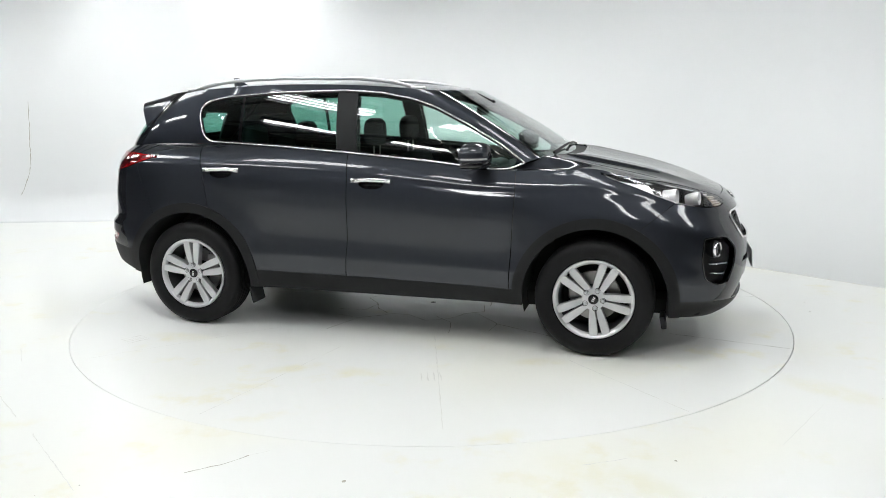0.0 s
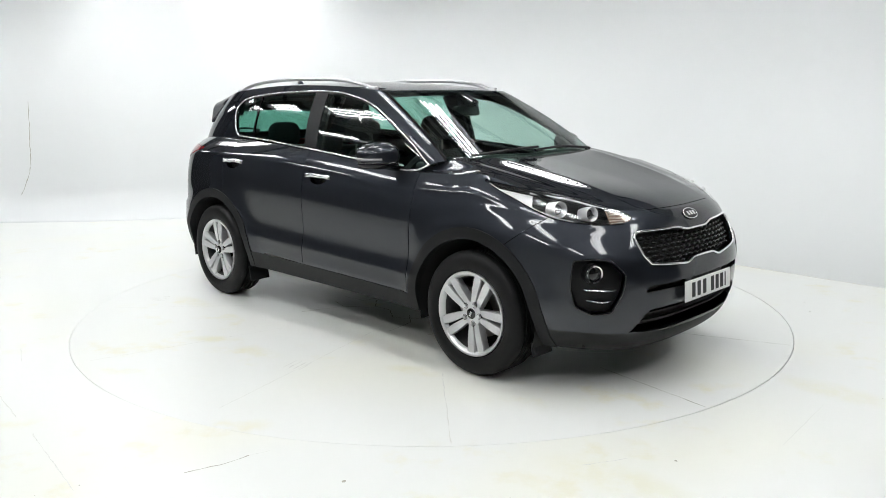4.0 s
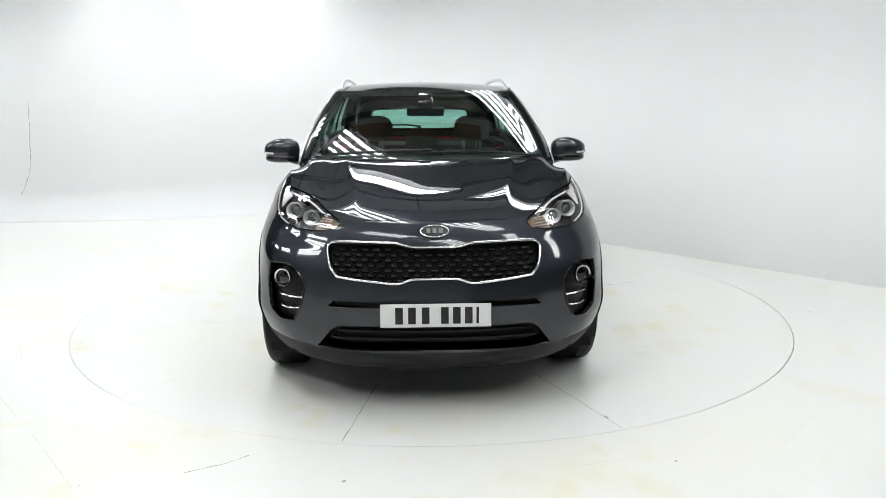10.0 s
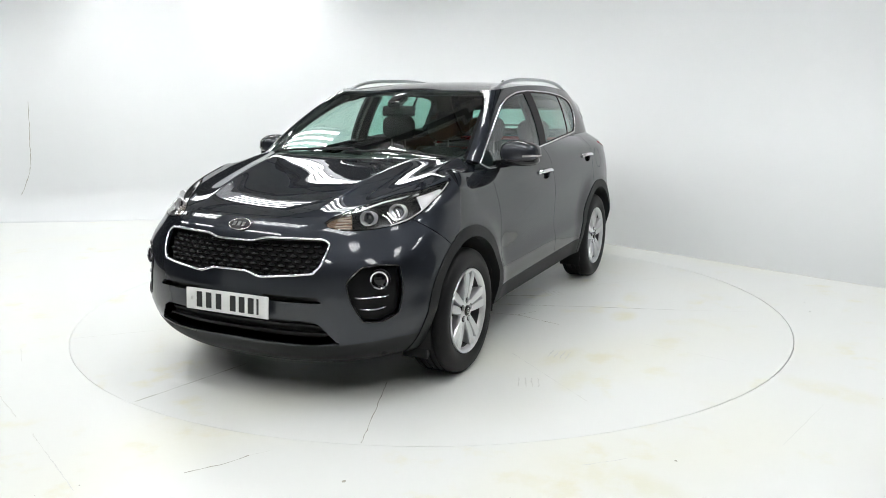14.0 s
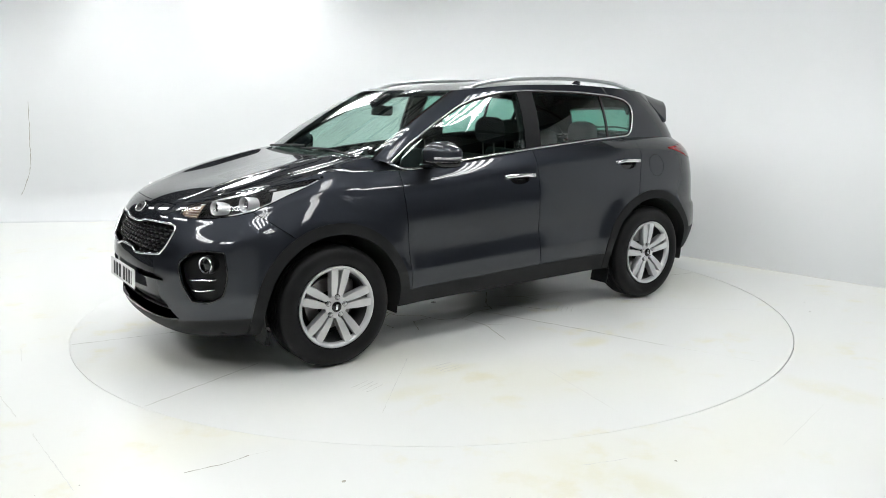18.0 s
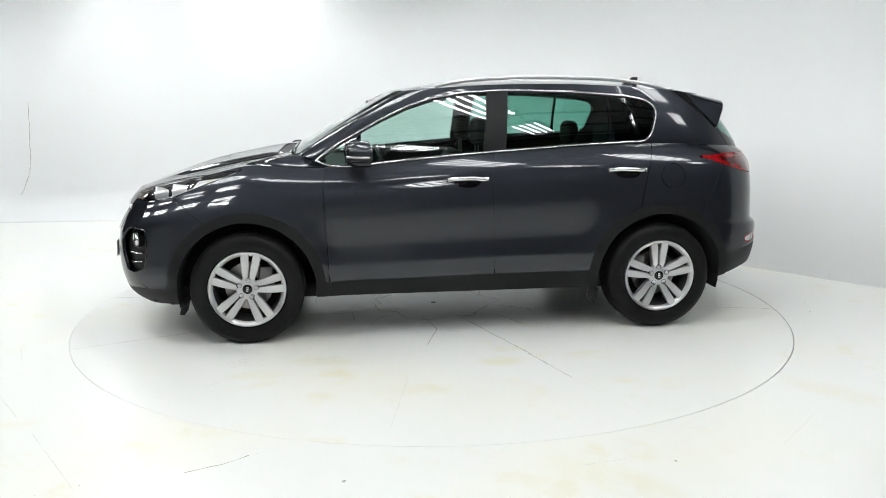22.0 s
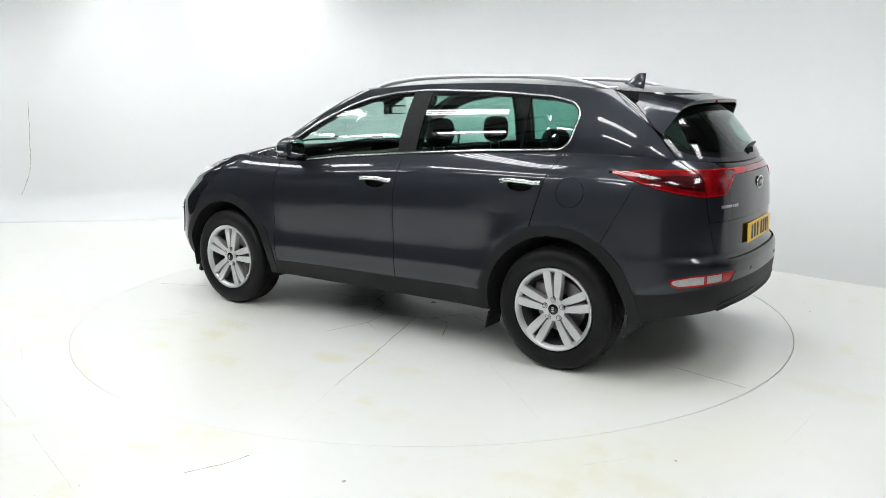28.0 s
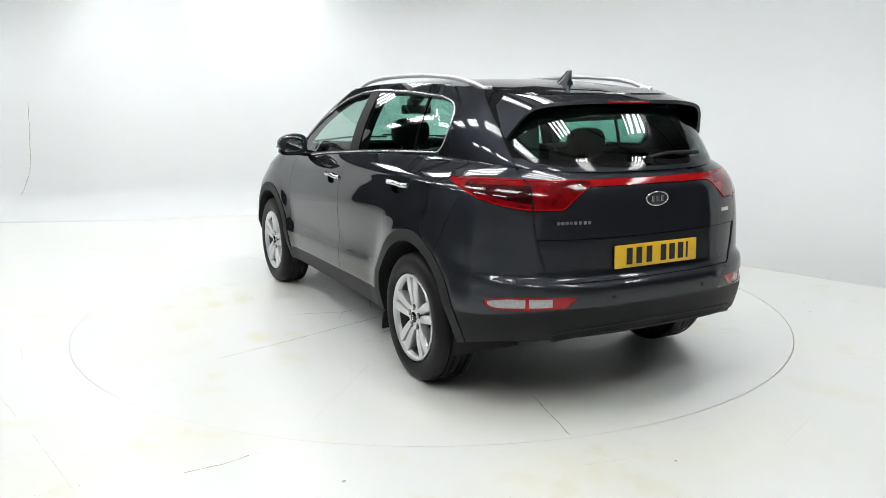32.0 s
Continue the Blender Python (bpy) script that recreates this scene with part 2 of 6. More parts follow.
def panel(name, skins, material, parent=None, label="", fold=0.014, push=0.0, mirror=0, shift=(0, 0, 0), no_fold_y0=True):
    """One mesh from picked faces of skins: [(skin, faces)]. mirror 0: as it is, 1: the other side only, 2: both sides.
    The rim is folded inwards by `fold`; push moves the whole sheet along its normals."""
    V, N, F = [], [], []
    for sk, faces in skins:
        for side in ((1,) if mirror == 0 else (-1,) if mirror == 1 else (1, -1)):
            ids = {}
            for f in faces:
                g = []
                for v in f:
                    if v not in ids:
                        p, n = sk.P[v], sk.N[v]
                        ids[v] = len(V)
                        L = math.sqrt(n[0]**2 + n[1]**2 + n[2]**2) or 1
                        n = (n[0] / L, n[1] / L, n[2] / L)
                        if abs(p[1]) < 1e-4:
                            n = (n[0], 0.0, n[2])
                        V.append((p[0] + n[0] * push + shift[0], side * (p[1] + n[1] * push + shift[1]), p[2] + n[2] * push + shift[2]))
                        N.append((n[0], side * n[1], n[2]))
                    g.append(ids[v])
                F.append(g if side == 1 else g[::-1])
            if fold == "rim":
                for a, b in rim_edges(faces):
                    i, j = ids[a], ids[b]
                    k = len(V)
                    for q in (sk.P[a], sk.P[b]):
                        V.append((q[0], side * q[1], q[2]))
                    V.extend((V[j], V[i]))
                    e1, e2 = Vector(V[k + 1]) - Vector(V[k]), Vector(V[k + 3]) - Vector(V[k])
                    fn = e1.cross(e2).normalized() * (-1 if side == 1 else 1)
                    N.extend([tuple(fn)] * 4)
                    F.append([k + 1, k, k + 3, k + 2] if side == 1 else [k, k + 1, k + 2, k + 3])
            elif fold:
                for a, b in rim_edges(faces):
                    if no_fold_y0 and mirror == 2 and abs(sk.P[a][1]) < 1e-4 and abs(sk.P[b][1]) < 1e-4:
                        continue
                    i, j = ids[a], ids[b]
                    pa, pb = np.array(V[i]), np.array(V[j])
                    na, nb = np.array(N[i]), np.array(N[j])
                    fn = np.cross(pb - pa, na) * (1 if side == 1 else -1)
                    fn = fn / (np.linalg.norm(fn) or 1)
                    k = len(V)
                    for q in (pa, pb, pb - nb * fold, pa - na * fold):
                        V.append(tuple(q))
                        N.append(tuple(fn))
                    F.append([k + 1, k, k + 3, k + 2] if side == 1 else [k, k + 1, k + 2, k + 3])
    me = bpy.data.meshes.new(name)
    me.from_pydata(V, [], F)
    me.update()
    me.polygons.foreach_set("use_smooth", [True] * len(me.polygons))
    me.normals_split_custom_set_from_vertices(N)
    return link(name, me, material, parent, label)


# ---- the studio ----
M["wall"] = mat("white painted studio wall", (0.755, 0.77, 0.775), 0.6, wear=0.010, wsize=0.7, grain=0.001)
M["tube"] = mat("lamp tube", (0.985, 1.0, 1.0), 0.5, emit=22.6)
M["hall"] = mat("dark hall lining", (0.09, 0.09, 0.093), 0.9, grain=0.1, size=8)
M["roofsheet"] = mat("grey corrugated roof sheet", (0.74, 0.74, 0.73), 0.8, grain=0.1, size=8)
M["hallfloor"] = mat("bare concrete", (0.10, 0.10, 0.10), 0.7, grain=0.2, size=6)
M["steel"] = mat("grey steel", (0.16, 0.16, 0.17), 0.5, 0.3, grain=0.1, size=10)
M["timber"] = mat("bare timber", (0.30, 0.16, 0.07), 0.7, grain=0.3, size=20)
M["crack"] = mat("dirt in cracks", (0.40, 0.39, 0.34), 0.9, grain=0.4, size=60)
M["deep"] = mat("old dirt in a deep crack", (0.40, 0.38, 0.32), 0.9, grain=0.5, size=40)
M["baseline"] = mat("old sealant line", (0.55, 0.50, 0.40), 0.8, grain=0.3, size=30)
M["scuff"] = mat("grey rubber scuff", (0.69, 0.69, 0.66), 0.6, grain=0.3, size=80)


def floor_paint(name, seed, spots):
    """White gloss paint with faint yellow stains and fine dirt."""
    m = bpy.data.materials.new(name)
    m.use_nodes = True
    nt = m.node_tree
    b = nt.nodes["Principled BSDF"]
    tc = nt.nodes.new("ShaderNodeTexCoord")
    mp = nt.nodes.new("ShaderNodeMapping")
    mp.inputs["Location"].default_value = (seed, seed * 0.7, 0)
    nt.links.new(tc.outputs["Object"], mp.inputs[0])

    def tex(scale, detail, rough=0.55):
        n = nt.nodes.new("ShaderNodeTexNoise")
        n.inputs["Scale"].default_value, n.inputs["Detail"].default_value, n.inputs["Roughness"].default_value = scale, detail, rough
        nt.links.new(mp.outputs[0], n.inputs["Vector"])
        return n

    def ramp(src, a, b2, lo, hi):
        r = nt.nodes.new("ShaderNodeMapRange")
        r.interpolation_type = "SMOOTHSTEP"
        r.inputs[1].default_value, r.inputs[2].default_value, r.inputs[3].default_value, r.inputs[4].default_value = a, b2, lo, hi
        nt.links.new(src, r.inputs[0])
        return r.outputs[0]

    def mix(fac, a, col, mode="MIX"):
        x = nt.nodes.new("ShaderNodeMix")
        x.data_type, x.blend_type = "RGBA", mode
        nt.links.new(fac, x.inputs[0])
        if isinstance(a, tuple):
            x.inputs[6].default_value = (*a, 1)
        else:
            nt.links.new(a, x.inputs[6])
        x.inputs[7].default_value = (*col, 1)
        return x.outputs[2]

    c0 = mix(ramp(tex(0.8, 1).outputs[0], 0.42, 0.80, 0, 0.9), (0.765, 0.775, 0.755), (0.778, 0.777, 0.70))
    # worn yellow patches, only where a wide mask allows them
    many = nt.nodes.new("ShaderNodeMath")
    many.operation = "MULTIPLY"
    nt.links.new(ramp(tex(3.2, 5, 0.62).outputs[0], 0.53, 0.74, 0, 1.0), many.inputs[0])
    nt.links.new(ramp(tex(0.9, 2).outputs[0], 0.47, 0.60, 0, 1.0), many.inputs[1])
    c1 = mix(many.outputs[0], c0, (0.735, 0.712, 0.57))
    # broad worn stains, each with its place and size
    for sx, sy, ra, rb, rot, amount in spots:
        pm = nt.nodes.new("ShaderNodeMapping")
        pm.vector_type = "TEXTURE"
        pm.inputs["Location"].default_value = (sx, sy, 0)
        pm.inputs["Rotation"].default_value = (0, 0, radians(rot))
        pm.inputs["Scale"].default_value = (ra, rb, 1)
        nt.links.new(tc.outputs["Object"], pm.inputs[0])
        ln = nt.nodes.new("ShaderNodeVectorMath")
        ln.operation = "LENGTH"
        nt.links.new(pm.outputs[0], ln.inputs[0])
        br = nt.nodes.new("ShaderNodeMath")
        br.operation = "MULTIPLY"
        nt.links.new(ramp(ln.outputs["Value"], 1.0, 0.25, 0, 0.75 * amount), br.inputs[0])
        nt.links.new(ramp(tex(5.0, 5, 0.65).outputs[0], 0.36, 0.62, 0.15, 1.0), br.inputs[1])
        c1 = mix(br.outputs[0], c1, (0.71, 0.685, 0.50))
    nt.links.new(c1, b.inputs["Base Color"])
    b.inputs["Roughness"].default_value = 0.28
    return m


M["floorpaint"] = floor_paint("white floor paint", 3.0, ((0.74, -2.80, 0.42, 0.17, -38, 0.65), (2.10, -1.86, 0.40, 0.16, -50, 0.6), (2.9, -1.9, 0.5, 0.2, -45, 0.4)))
M["deckpaint"] = floor_paint("white turntable paint", 11.0, ((-0.36, -1.62, 0.24, 0.09, 40, 0.9), (0.06, -1.57, 0.25, 0.10, 10, 0.5), (0.99, -1.14, 0.22, 0.10, 20, 0.8), (-1.32, -1.26, 0.3, 0.12, 0, 0.5), (-0.24, 1.38, 0.20, 0.12, 0, 0.9), (-0.76, 1.35, 0.26, 0.12, 10, 0.9), (0.80, 1.25, 0.3, 0.12, -10, 0.7), (0.29, 1.76, 0.3, 0.10, 0, 0.5), (1.16, 1.43, 0.25, 0.12, 0, 0.5)))

WALL = [(-6.15, 4.08), (-5.4, 4.32), (-4.2, 4.42), (-3.2, 4.66), (-2.2, 5.0), (-1.2, 5.15), (-0.4, 4.74), (0.3, 4.0), (1.705, 2.464), (2.83, 1.22), (3.642, 0.34), (5.0, -1.13), (5.35, -1.51)]
WALL_S = [(1.6, -9.35), (-1.0, -9.3), (-3.5, -9.1), (-5.8, -8.3), (-7.2, -6.6), (-7.9, -4.6)]


def smooth_path(pts, n=8):
    out = []
    for i in range(len(pts) - 1):
        p0, p1, p2, p3 = (Vector(pts[max(0, min(len(pts) - 1, i + k))]) for k in (-1, 0, 1, 2))
        for j in range(n):
            t = j / n
            out.append(0.5 * ((2 * p1) + (p2 - p0) * t + (2 * p0 - 5 * p1 + 4 * p2 - p3) * t * t + (3 * p1 - p0 - 3 * p2 + p3) * t ** 3))
    return out + [Vector(pts[-1])]


def streak(name, pts, width, material, parent, z=0.0012, seed=0, plane="z", y=0.0):
    """A thin uneven line of dirt lying on the floor or wall."""
    rnd = random.Random(seed)
    V, F = [], []
    fine = []
    for (ax, ay), (bx, by) in zip(pts, pts[1:]):
        n = max(2, int(math.hypot(bx - ax, by - ay) / 0.035))
        fine += [(ax + (bx - ax) * i / n, ay + (by - ay) * i / n) for i in range(n)]
    fine.append(pts[-1])
    for i, (px, py) in enumerate(fine):
        q = fine[min(i + 1, len(fine) - 1)]
        o = fine[max(i - 1, 0)]
        dx, dy = q[0] - o[0], q[1] - o[1]
        L = math.hypot(dx, dy) or 1
        w = width * (0.35 + 1.0 * rnd.random() ** 1.5)
        j = (rnd.random() - 0.5) * width * 2.2
        a = (px - dy / L * (w + j), py + dx / L * (w + j))
        b = (px - dy / L * (j - w), py + dx / L * (j - w))
        V += [(a[0], a[1], z), (b[0], b[1], z)] if plane == "z" else [(a[0], y, a[1]), (b[0], y, b[1])]
    for i in range(len(fine) - 1):
        F.append((2 * i, 2 * i + 1, 2 * i + 3, 2 * i + 2))
    return raw(name, V, F, material, parent, smooth=0)


def studio_wall(name, line, label):
    path = smooth_path(line)
    V, F = [], []
    arc = [radians(15 * i) for i in range(7)]
    for i, p in enumerate(path):
        q, o = path[min(i + 1, len(path) - 1)], path[max(i - 1, 0)]
        t = (q - o).normalized()
        # a wide cove that shrinks to a sharp corner along the straight part
        f = min(max((0.6 - p.x) / 1.8, 0), 1)
        rad = 0.008 + 0.42 * f * f * (3 - 2 * f)
        for z, inn in [(rad * (1 - math.cos(a)), rad * (1 - math.sin(a))) for a in arc] + [(2.84, 0.0)]:
            V.append((p.x + t.y * inn, p.y - t.x * inn, z))
    k = len(arc) + 1
    for i in range(len(path) - 1):
        for j in range(k - 1):
            F.append((i * k + j, (i + 1) * k + j, (i + 1) * k + j + 1, i * k + j + 1))
    w = raw(name, V, F, M["wall"])
    sol = w.modifiers.new("thick", "SOLIDIFY")
    sol.thickness, sol.offset = 0.15, -1.0
    return tagged(w, label, "wall", kind="structure")


def build_room():
    w = studio_wall("wall_north", WALL, "white painted curved studio wall with a hairline crack")
    studio_wall("wall_south_west", WALL_S[::-1], "white painted curved studio wall behind the turntable")
    streak("crack", [(-5.045, 1.47), (-5.062, 1.22), (-5.076, 0.98), (-5.094, 0.66), (-5.14, 0.52), (-5.19, 0.41), (-5.30, 0.19), (-5.377, 0.02)], 0.0045, M["crack"], w, seed=4, plane="y", y=4.318)
    foot = [(1.2, 3.016), (1.705, 2.464), (2.83, 1.22), (3.642, 0.34), (5.0, -1.13), (5.35, -1.51)]
    streak("base_line", [(x - 0.010, y - 0.010) for x, y in foot], 0.0035, M["baseline"], w, z=0.0016, seed=9)
    # floor with a round well for the turntable
    seg = 180
    V, F = [], []
    def slit(i):
        """The gap round the turntable is wide in places and nearly painted shut in others."""
        a = 2 * math.pi * i / seg
        return 0.0032 + 0.0018 * math.cos(a + radians(20)) + 0.0016 * math.cos(2 * a) + 0.0006 * math.sin(7 * a)

    for k in range(3):
        for i in range(seg):
            a = 2 * math.pi * i / seg
            r = (TURN + max(0.0006, slit(i)), TURN + 1.2, 9.6)[k]
            V.append((r * math.cos(a), r * math.sin(a), 0))
    for q in range(2):
        for i in range(seg):
            j = (i + 1) % seg
            F.append((q * seg + i, q * seg + j, (q + 1) * seg + j, (q + 1) * seg + i)[::-1])
    for i in range(seg):
        a = 2 * math.pi * i / seg
        V.append(((TURN + max(0.0006, slit(i))) * math.cos(a), (TURN + max(0.0006, slit(i))) * math.sin(a), -0.06))
    for i in range(seg):
        j = (i + 1) % seg
        F.append((i, j, 3 * seg + j, 3 * seg + i))
    f = raw("floor", V, F, M["floorpaint"])
    tagged(f, "glossy white painted concrete floor with faint scuffs and stains", "floor", kind="structure")
    for i, (pts, wd, mt) in enumerate(FLOOR_MARKS):
        streak("scratch", pts, wd, M[mt], f, z=0.0012, seed=20 + i)
    rnd = random.Random(8)
    bm = bmesh.new()
    for i in range(70):
        r, a = TURN + 0.15 + 2.2 * rnd.random(), rnd.uniform(math.pi * 0.95, math.pi * 2.05)
        s = 0.003 + 0.009 * rnd.random() ** 3
        bmesh.ops.create_circle(bm, cap_ends=True, segments=6, radius=s, matrix=Matrix.Translation((r * math.cos(a), r * math.sin(a), 0.0013)) @ Matrix.Rotation(rnd.random() * 3, 4, "Z") @ Matrix.Diagonal((1, 0.35 + rnd.random(), 1, 1)))
    tagged(part("paint_chips", bm, M["crack"], f, "tiny grey chips in the paint", smooth=0), kind="stuff")
    # bare concrete of the hall, a step below the studio's paint
    hf = raw("hall_floor", [(-16, -16, -0.02), (16, -16, -0.02), (16, 16, -0.02), (-16, 16, -0.02)], [(0, 1, 2, 3)], M["hallfloor"], smooth=0)
    hf.location.z = -0.05
    tagged(hf, "dark bare concrete floor of the hall", "floor", kind="structure")
    for i in range(9):
        tagged(part("roof_beam", box((26, 0.10, 0.22), (0, -9 + 2.2 * i, 5.79), 0.01), M["steel"]), "long grey steel roof beam under the hall ceiling", "beam", "roof beams")
    tw = tagged(new("timber_walkway"), "bare timber boards hung under the hall roof", "boards")
    for i in range(2):
        part("board", box((2.2, 0.17, 0.06), (-0.3, 0.93 + 0.18 * i, 4.9), 0.006, 1), M["timber"], tw)
    for ox in (-1.2, 0.6):
        part("cable", lathe([(0.0, 4.9), (0.006, 4.9), (0.006, 5.9), (0.0, 5.9)], seg=6, axis="z", at=(ox, 1.2, 0)), M["hall"], tw)
    # dark hall round and over the studio
    for name, size, at in (("wall_south", (30, 0.2, 7), (0, -10, 3.5)), ("wall_east", (0.2, 30, 7), (11, 0, 3.5)), ("wall_west", (0.2, 30, 7), (-11, 0, 3.5)), ("wall_back", (30, 0.2, 7), (0, 9, 3.5)), ("ceiling", (30, 30, 0.2), (0, 0, 6.0))):
        tagged(part(name, box(size, at), M["roofsheet"] if name == "ceiling" else M["hall"], smooth=0), "dark lining of the hall round the studio", name.split("_")[0], kind="structure")
    tt = new("turntable")
    tagged(tt, "round white turntable set flush in the studio floor", "turntable")
    # twelve plates
    for i in range(12):
        a0, a1 = radians(i * 30 + SEAM), radians(i * 30 + 30 + SEAM)
        V, F = [], []
        n = 16
        for r in (0.02, 0.8, 1.6, TURN):
            for j in range(n + 1):
                a = a0 + (a1 - a0) * j / n
                V.append((r * math.cos(a), r * math.sin(a), 0))
        for q in range(3):
            for j in range(n):
                F.append((q * (n + 1) + j, (q + 1) * (n + 1) + j, (q + 1) * (n + 1) + j + 1, q * (n + 1) + j + 1))
        base = 3 * (n + 1)
        k0 = len(V)
        for j in range(n + 1):
            a = a0 + (a1 - a0) * j / n
            V.append((TURN * math.cos(a), TURN * math.sin(a), -0.05))
        for j in range(n):
            F.append((base + j, k0 + j, k0 + j + 1, base + j + 1))
        raw("deck_plate", V, F, M["deckpaint"], tt, smooth=20)
    for i, (pts, wd, mt) in enumerate(DECK_MARKS):
        streak("seam_mark", pts, wd, M[mt], tt, z=0.0012, seed=60 + i)
    return tt


def polar(*pairs):
    return [(r * math.cos(radians(a)), r * math.sin(radians(a))) for r, a in pairs]


SEAM = 18.0
FLOOR_MARKS = [([(-1.03, -2.72), (-0.87, -2.63), (-0.80, -2.56)], 0.0030, "crack"), ([(-0.80, -2.56), (-0.72, -2.52)], 0.0022, "scuff"), ([(-2.26, -1.84), (-2.02, -2.13)], 0.0025, "scuff"), ([(-1.85, -2.32), (-1.42, -2.86)], 0.0025, "scuff"),
               ([(-2.95, -1.25), (-2.60, -1.27)], 0.0020, "scuff"), ([(-2.55, -1.05), (-2.42, -1.30)], 0.0020, "scuff"), ([(1.55, -2.5), (1.95, -2.05)], 0.0018, "scuff"), ([(0.62, -2.68), (0.83, -2.62)], 0.0025, "scuff")]
DECK_MARKS = [(polar((1.75, -12), (2.47, -11.5)), 0.0030, "crack"), (polar((1.70, 18), (2.47, 19)), 0.0026, "crack"), (polar((1.30, 48), (2.12, 48)), 0.0022, "scuff"), (polar((0.40, 108), (1.25, 108.5), (1.80, 108)), 0.0034, "crack"), (polar((1.80, 108), (2.36, 108.5)), 0.0020, "scuff"),
              (polar((1.45, 138), (2.25, 138)), 0.0022, "scuff"), (polar((1.95, 168), (2.46, 167.5)), 0.0028, "crack"), (polar((0.85, -73), (2.30, -72.5)), 0.0026, "scuff"), (polar((1.55, -43), (2.46, -43)), 0.0026, "scuff"), (polar((1.6, 78), (2.3, 78)), 0.0020, "scuff"), (polar((1.2, -102), (2.4, -102)), 0.0022, "scuff"), (polar((1.2, -132), (2.4, -132)), 0.0022, "scuff"),
              (polar(*[(0.44 + 0.05 * math.sin(k * 2.3) + 0.03 * math.sin(k * 5.1), k * 20) for k in range(19)]), 0.0036, "deep")]
for k, (a, r0, r1, bend) in enumerate(((10, 0.44, 0.95, 9), (52, 0.42, 0.72, -12), (78, 0.47, 1.05, 7), (125, 0.40, 0.85, 10), (163, 0.45, 1.10, -6), (205, 0.42, 0.70, 14), (243, 0.46, 0.98, -8), (290, 0.40, 0.80, 9), (330, 0.46, 1.15, -7))):
    DECK_MARKS.append((polar((r0, a), (r0 * 0.6 + r1 * 0.4, a + bend), (r1, a + bend * 0.4)), 0.0030, "deep"))
    if k % 2 == 0:
        DECK_MARKS.append((polar((r0 * 0.6 + r1 * 0.4, a + bend), (r0 * 0.45 + r1 * 0.55, a + bend * 2.6)), 0.0026, "deep"))
for k, (sx, sy, sa) in enumerate(((1.29, 1.22, 20), (-1.58, -1.39, 60), (0.77, 1.23, 5), (0.44, -1.54, 110), (-0.65, 0.73, 40))):
    for j in range(4):
        o = 0.035 * (j - 1.5)
        ca, sn = math.cos(radians(sa)), math.sin(radians(sa))
        DECK_MARKS.append(([(sx - 0.07 * ca - o * sn, sy - 0.07 * sn + o * ca), (sx + 0.07 * ca - o * sn, sy + 0.07 * sn + o * ca)], 0.004, "scuff"))


def light_bank(x, y, z, rz, tubes=4, length=1.5, gap=0.128):
    b = new("ceiling_light")
    tagged(b, "hanging bank of white fluorescent tubes in a dark frame", "light", "studio light banks")
    w = gap * tubes
    part("housing", box((length + 0.1, w + 0.06, 0.05), (0, 0, 0.07), 0.01), M["hall"], b)
    for o in (-1, 1):
        part("side_board", box((length + 0.1, 0.012, 0.19), (0, o * 0.276, -0.025), 0.003, 1), M["steel"], b)
        part("end_board", box((0.012, 0.54, 0.19), (o * (length / 2 + 0.045), 0, -0.025), 0.003, 1), M["steel"], b)
    for i in range(tubes):
        o = (i - (tubes - 1) / 2) * gap
        part("tube", lathe([(0.0, -length / 2), (0.027, -length / 2), (0.027, length / 2), (0.0, length / 2)], seg=8, axis="x", at=(0, o, 0)), M["tube"], b)
    for o in (-0.5, 0.5):
        part("cable", lathe([(0.0, 0.09), (0.006, 0.09), (0.006, 5.9 - z), (0.0, 5.9 - z)], seg=6, axis="z", at=(o, 0, 0)), M["hall"], b)
    b.matrix_basis = pose(x, y, z, 0, 0, rz)
    return b


TT = build_room()
# rows of banks that run along the straight part of the wall
# further unseen banks, mostly towards negative k, are added to even the wall's brightness
ROW = Vector((0.65, -0.76))
for (ox, oy), ks in (((0.58, 1.38), (-2, -1, 0, 1, 2)), ((-1.2, 0.3), (-2, -1, 0, 1, 2)), ((-2.76, -1.03), (-3, -2, -1, 0, 1, 2)), ((-4.3, -2.36), (-2, -1, 0, 1))):
    for k in ks:
        at = Vector((ox, oy)) + ROW * (2.33 * k + 0.75)
        light_bank(at.x, at.y, 3.5, -49.5)


# ---- the car's outer form ----
# x forward, y to the car's left, z up; the axles stand at x = 1.335 and -1.335
XF, XR = 1.15, -1.2
W_H = curve1([0, 0.12, 0.22, 0.27, 0.31, 0.40, 0.52, 0.66, 0.78, 0.86, 0.90], [0.868, 0.898, 0.920, 0.9275, 0.926, 0.919, 0.915, 0.907, 0.890, 0.870, 0.86])
NOSE_H = fair([0, 0.06, 0.16, 0.34, 0.5, 0.64, 0.75, 0.87, 0.94, 0.98, 1.0], [2.10, 2.17, 2.205, 2.232, 2.238, 2.222, 2.198, 2.163, 2.138, 2.115, 2.09], 0.035)
TAIL_H = fair([0, 0.08, 0.16, 0.28, 0.36, 0.42, 0.444, 0.468, 0.5, 0.66, 0.82, 0.91, 0.97, 1.0], [-2.10, -2.19, -2.225, -2.243, -2.248, -2.246, -2.236, -2.204, -2.200, -2.196, -2.186, -2.172, -2.145, -2.12], 0.009)
BELT_Y = fair([1.15, 0.8, 0.3, -0.3, -0.8, -1.2], [0.80, 0.806, 0.805, 0.795, 0.765, 0.72], 0.12)
BELT_Z = fair([1.15, 0.85, 0.66, 0.3, -0.25, -0.77, -1.28, -1.6, -1.9, -2.08, -2.14], [1.096, 1.086, 1.088, 1.120, 1.164, 1.196, 1.212, 1.210, 1.190, 1.172, 1.168], 0.10)
